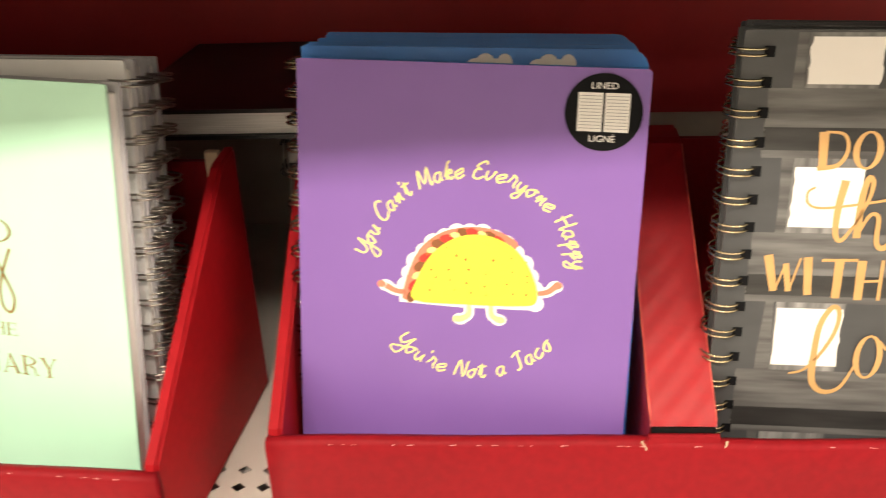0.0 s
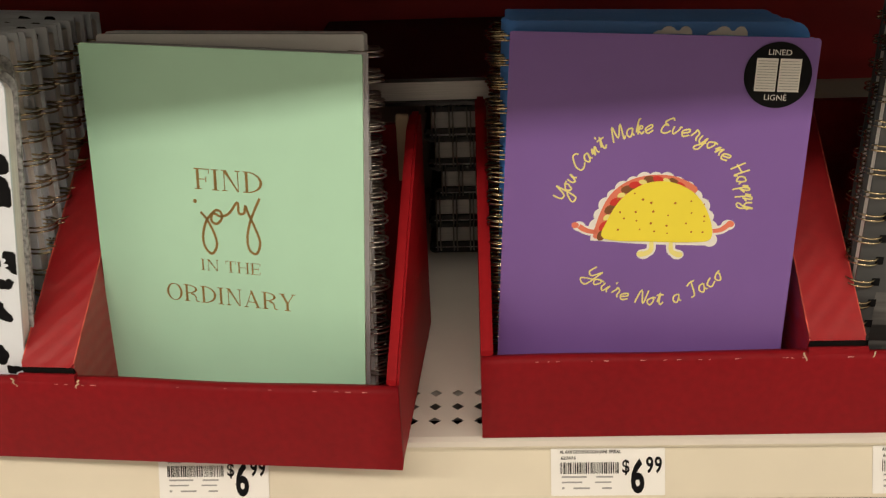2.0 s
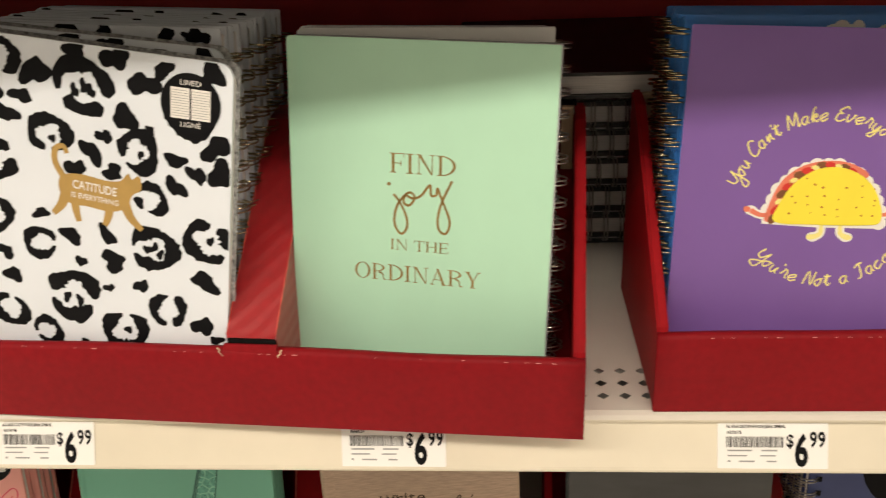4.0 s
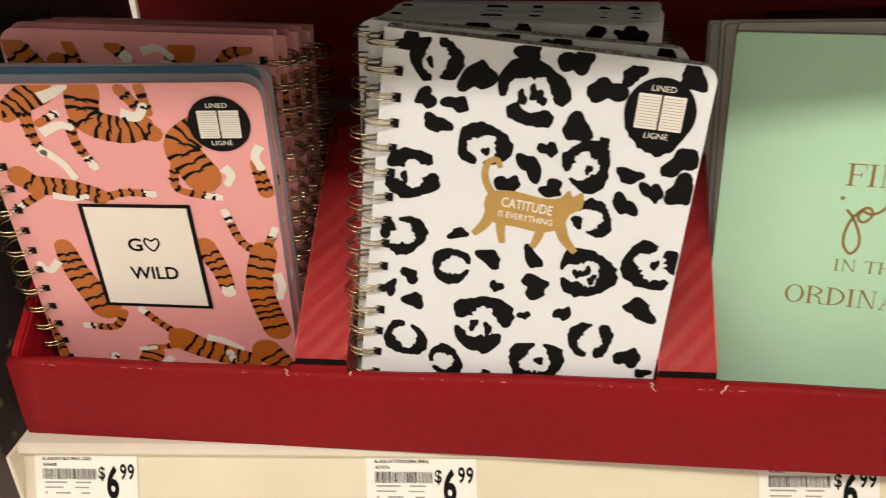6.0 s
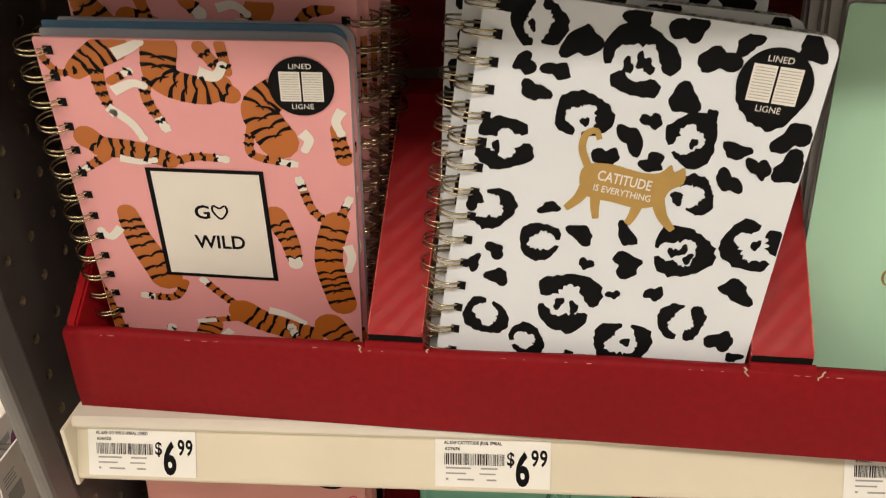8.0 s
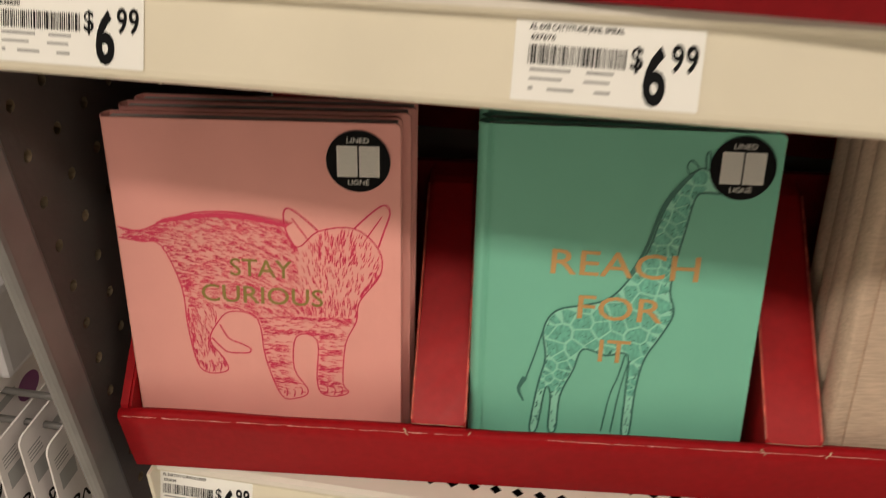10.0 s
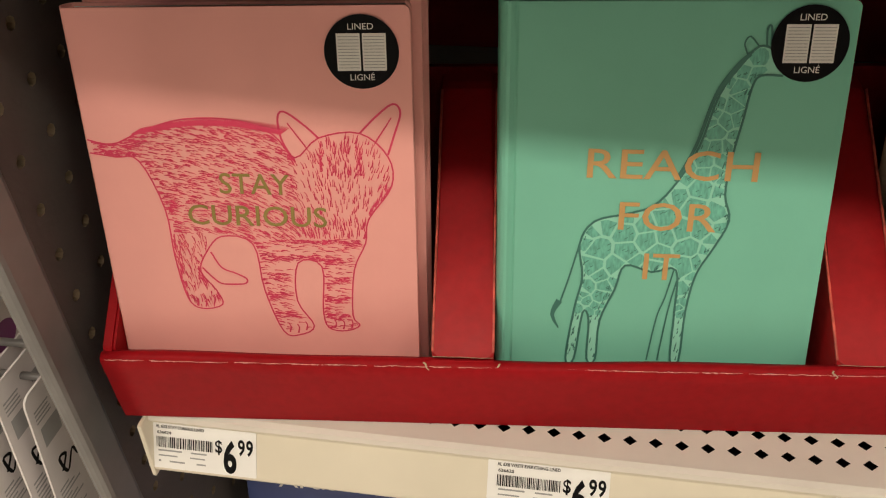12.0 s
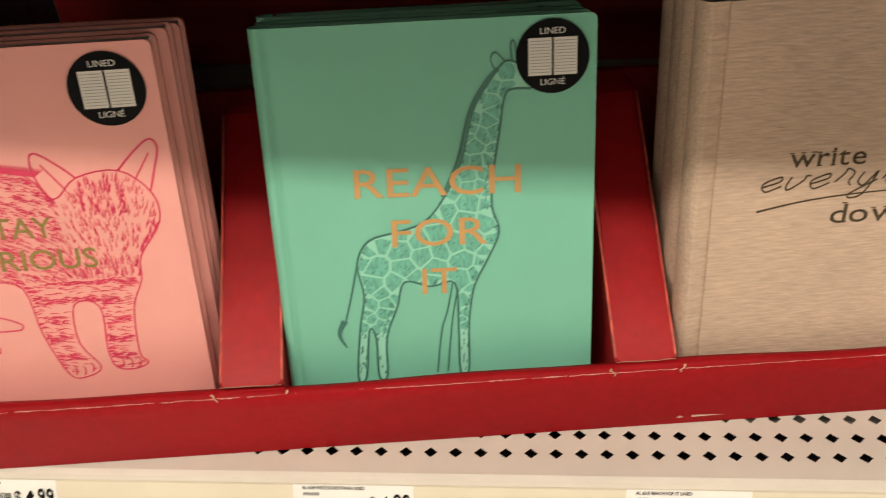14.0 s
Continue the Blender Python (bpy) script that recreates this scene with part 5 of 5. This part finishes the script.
mp = at(0.155, 0.4250, 0.924, -1.0, 9.0, 0.0)
book, front = spiral_notebook("deep blue notebook with a cream disc print", mp, 0.150, 0.198, 0.012, DEEP_BLUE, DEEP_BLUE, side=-1, wire=DARK_WIRE, radius=0.003)
Ink().disc(0, 150, 38, 40).on("printed_shade", INK_BLACK, front, 1)
Ink().disc(6, 146, 24, 26).on("printed_disc", PALE_YELLOW, front, 2)
row_behind(book, 3, mp, 0.0135, rng)

# stacked pads behind the trays' gap
FLAT = Matrix(((0, 0, -1, 0), (1, 0, 0, 0), (0, -1, 0, 0), (0, 0, 0, 1)))
level = 1.2130
for k in range(6):
    # A thin black book is added under each pad as the gap's shade
    level += 0.0070
    slip = rng.uniform(-0.004, 0.004)
    base = Matrix.Translation((-0.028 + slip, 0.532, level)) @ pose(0, 0, 0, -90, 0, 0)
    if k == 0:
        card, cover = bound_notebook("thin black book added for the shaded gap between stacked notepads", base, 0.13, 0.118, 0.0070, BLACK_COVER)
    else:
        copy_thing(card, base)
    level += 0.0146
    base = Matrix.Translation((0.036 + slip, 0.592, level)) @ FLAT
    if k == 0:
        pad, cover = spiral_notebook("white spiral notepad lying in a stack behind the trays", base, 0.12, 0.13, 0.0145, BLACK_COVER, BLACK_COVER, side=-1, wire=DARK_WIRE, radius=0.006, punched=False, group="stacked notepads", inset=0.004)
    else:
        copy_thing(pad, base)
bound_notebook("black hardback book lying on the stacked notepads", Matrix.Translation((-0.078, 0.475, level + 0.0172)) @ pose(0, 0, 0, -90, 0, 0), 0.19, 0.16, 0.0168, BLACK_COVER)

# books on the shelf below
for k, (bx, bw, cover, label) in enumerate(((-0.585, 0.105, DEEP_BLUE, "blue drawing book with white title"), (-0.462, 0.135, SALMON, "pale pink pad on the low shelf"), (-0.310, 0.150, LINEN, "tan sketch pad on the low shelf"))):
    mb = at(bx, 0.43, 0.632, 3.0, 10.0, 0)
    book, front = bound_notebook(label, mb, bw, 0.222, 0.016, cover)
    if k == 0:
        Ink().word("Artist's", -30, 30, 128, 11.0).on("printed_lettering", INK_WHITE, front, 1, "white lettering")
    row_behind(book, 3, mb, 0.018, rng)


# ---- price tickets ----
def price_ticket(x, y, z, title, code, seed):
    ob = thing("price_ticket", "white shelf price ticket with barcode, $6.99", "price ticket", pose(x, y, z, -23.2, 0, 0), "price tickets")
    w, h = 59.0, 25.4
    part("card", slab(rounded_outline(w / 1000, h / 1000, (0.0006,) * 4, 2), 0.0, 0.0003), TAG_PAPER, ob)
    r = random.Random(seed)
    ink = Ink().word(title, -25.0, -25.0 + 1.06 * len(title), 22.6, 1.7, bold=0.07).word(code, -24.4, -16.6, 19.4, 1.6, bold=0.06)
    bx = -24.8
    while bx < 5.8:
        bw = r.choice((0.22, 0.3, 0.45, 0.7))
        ink.rect(bx, bx + bw, 11.8, 17.8)
        bx += bw + r.choice((0.28, 0.36, 0.55))
    ink.word("$", 7.4, 11.2, 12.2, 7.0, bold=0.2).word("6", 11.8, 18.9, 2.0, 17.0, bold=0.85).word("9", 19.7, 23.5, 12.2, 8.4, bold=0.3).word("9", 24.1, 27.9, 12.2, 8.4, bold=0.3)
    ink.on("print", INK_BLACK, ob, 1, "black price and barcode")
    bars = Ink().rect(-24.0, -11.0, 9.6, 10.5).rect(-24.0, -13.5, 6.8, 7.6).rect(-6.0, 2.6, 9.6, 10.5).rect(-6.6, 1.6, 6.8, 7.6).rect(-18.0, -9.5, 3.6, 4.5).rect(-3.0, 2.0, 3.6, 4.5).rect(-24.0, -22.6, 3.6, 4.7)
    bars.on("small_print", INK_GREY, ob, 1)
    return ob


YT, ZT = 0.3215 - 0.0068, 1.2085 - 0.0275
for x, title, code in ((-0.594, "AL 6X8 GO WILD SPIRAL LINED", "636620"), (-0.408, "AL 6X8 CATTITUDE JRNL SPIRAL", "627676"), (-0.205, "AL 6X8 FIND JOY SPIRAL", "636621"), (0.003, "AL 6X8 DESTINATION JRNL SPIRAL", "627675"), (0.168, "AL 6X8 DO", "636622")):
    price_ticket(x, YT, ZT, title, code, int(code))
YT, ZT = 0.3628 - 0.0068, 0.9146 - 0.0280
for x, title, code in ((-0.608, "AL 6X8 STAY CURIOUS LINED", "636624"), (-0.430, "AL 6X8 WRITE EVERYTHING LINED", "636625"), (-0.269, "AL 6X8 REACH FOR IT LINED", "636626")):
    price_ticket(x, YT, ZT, title, code, int(code))


# ---- marker packs hanging beyond the upright ----
def marker_pack(x, y, z, turn):
    """A rounded blister card hung by its slot, its face along the unit."""
    ob = thing("marker_pack", "white carded marker pack hanging on a wire hook", "marker pack", pose(x, y, z) @ pose(0, 0, 0, 0, turn, 0) @ pose(0, 0, 0, 0, 0, 90), "marker packs")
    w, h = 0.082, 0.19
    card = part("card", slab([(px, pz - h) for px, pz in rounded_outline(w, h, (0.006,) * 4)], 0.0, 0.0012), CARD_GREY, ob)
    Ink().disc(24, -24, 11, 9).on("printed_spot", VIOLET, card, 1)
    Ink().rect(-13, 13, -20, -14).rect(-36, -20, -40, -26).on("printed_block", INK_GREY, card, 1)
    lines = Ink()
    for k in range(9):
        lines.rect(-37, -37 + 9 + 5 * ((k * 7) % 3), -76 - 3.2 * k, -74.6 - 3.2 * k).rect(-37, -24 - (k % 3), -14 + 0.0 * k - 2.6 * (k % 4), -12.9 - 2.6 * (k % 4))
    lines.on("fine_print", INK_GREY, card, 1)
    Ink().poly([(-34, -160), (-26, -128), (-20, -112), (-17, -112), (-19, -130), (-24, -162)]).on("pen_print", INK_BLACK, card, 1, "dark pen shape")
    script = Ink().stroke([(-30, -66), (-24, -58), (-30, -56), (-26, -70), (-18, -60), (-14, -68), (-8, -60), (-2, -68), (4, -60), (10, -68), (16, -58), (22, -66), (30, -60)], 2.2, 1.4)
    script.stroke([(-6, -92), (10, -112), (30, -128)], 9, 2).on("printed_script", INK_BLACK, card, 1)
    red = Ink()
    for k in range(5):
        red.rect(-10 + 3 * k, 24 - 2 * k, -82 - 6 * k, -79 - 6 * k)
    red.on("line_print", VIOLET, card, 1)
    part("blister", box(-0.030, 0.030, -0.010, -0.0006, -h + 0.012, -h + 0.07, 0.004), GREY_COVER, ob)
    return ob


def wire_hook(y, z):
    ob = thing("wire_hook", "grey steel wire display hook", "hook", pose(-0.6670, y, z), "display hooks")
    part("prong", tube([(0.0, 0, 0), (-0.10, 0, 0.0), (-0.24, 0, 0.004), (-0.26, 0, 0.012)], 0.0022, 8), GREY_STEEL, ob, smooth=True)
    return ob


for hy, hz in ((0.378, 0.9450), (0.370, 0.9300), (0.392, 1.1280)):
    wire_hook(hy, hz)
for px, py, pz, tr in ((-0.690, 0.390, 0.934, 4), (-0.704, 0.388, 0.940, 3), (-0.716, 0.382, 0.938, 5), (-0.735, 0.378, 0.950, 2), (-0.764, 0.372, 0.952, 4), (-0.712, 0.398, 1.142, 4), (-0.732, 0.392, 1.144, 5), (-0.760, 0.388, 1.140, 3)):
    marker_pack(px, py, pz, tr)
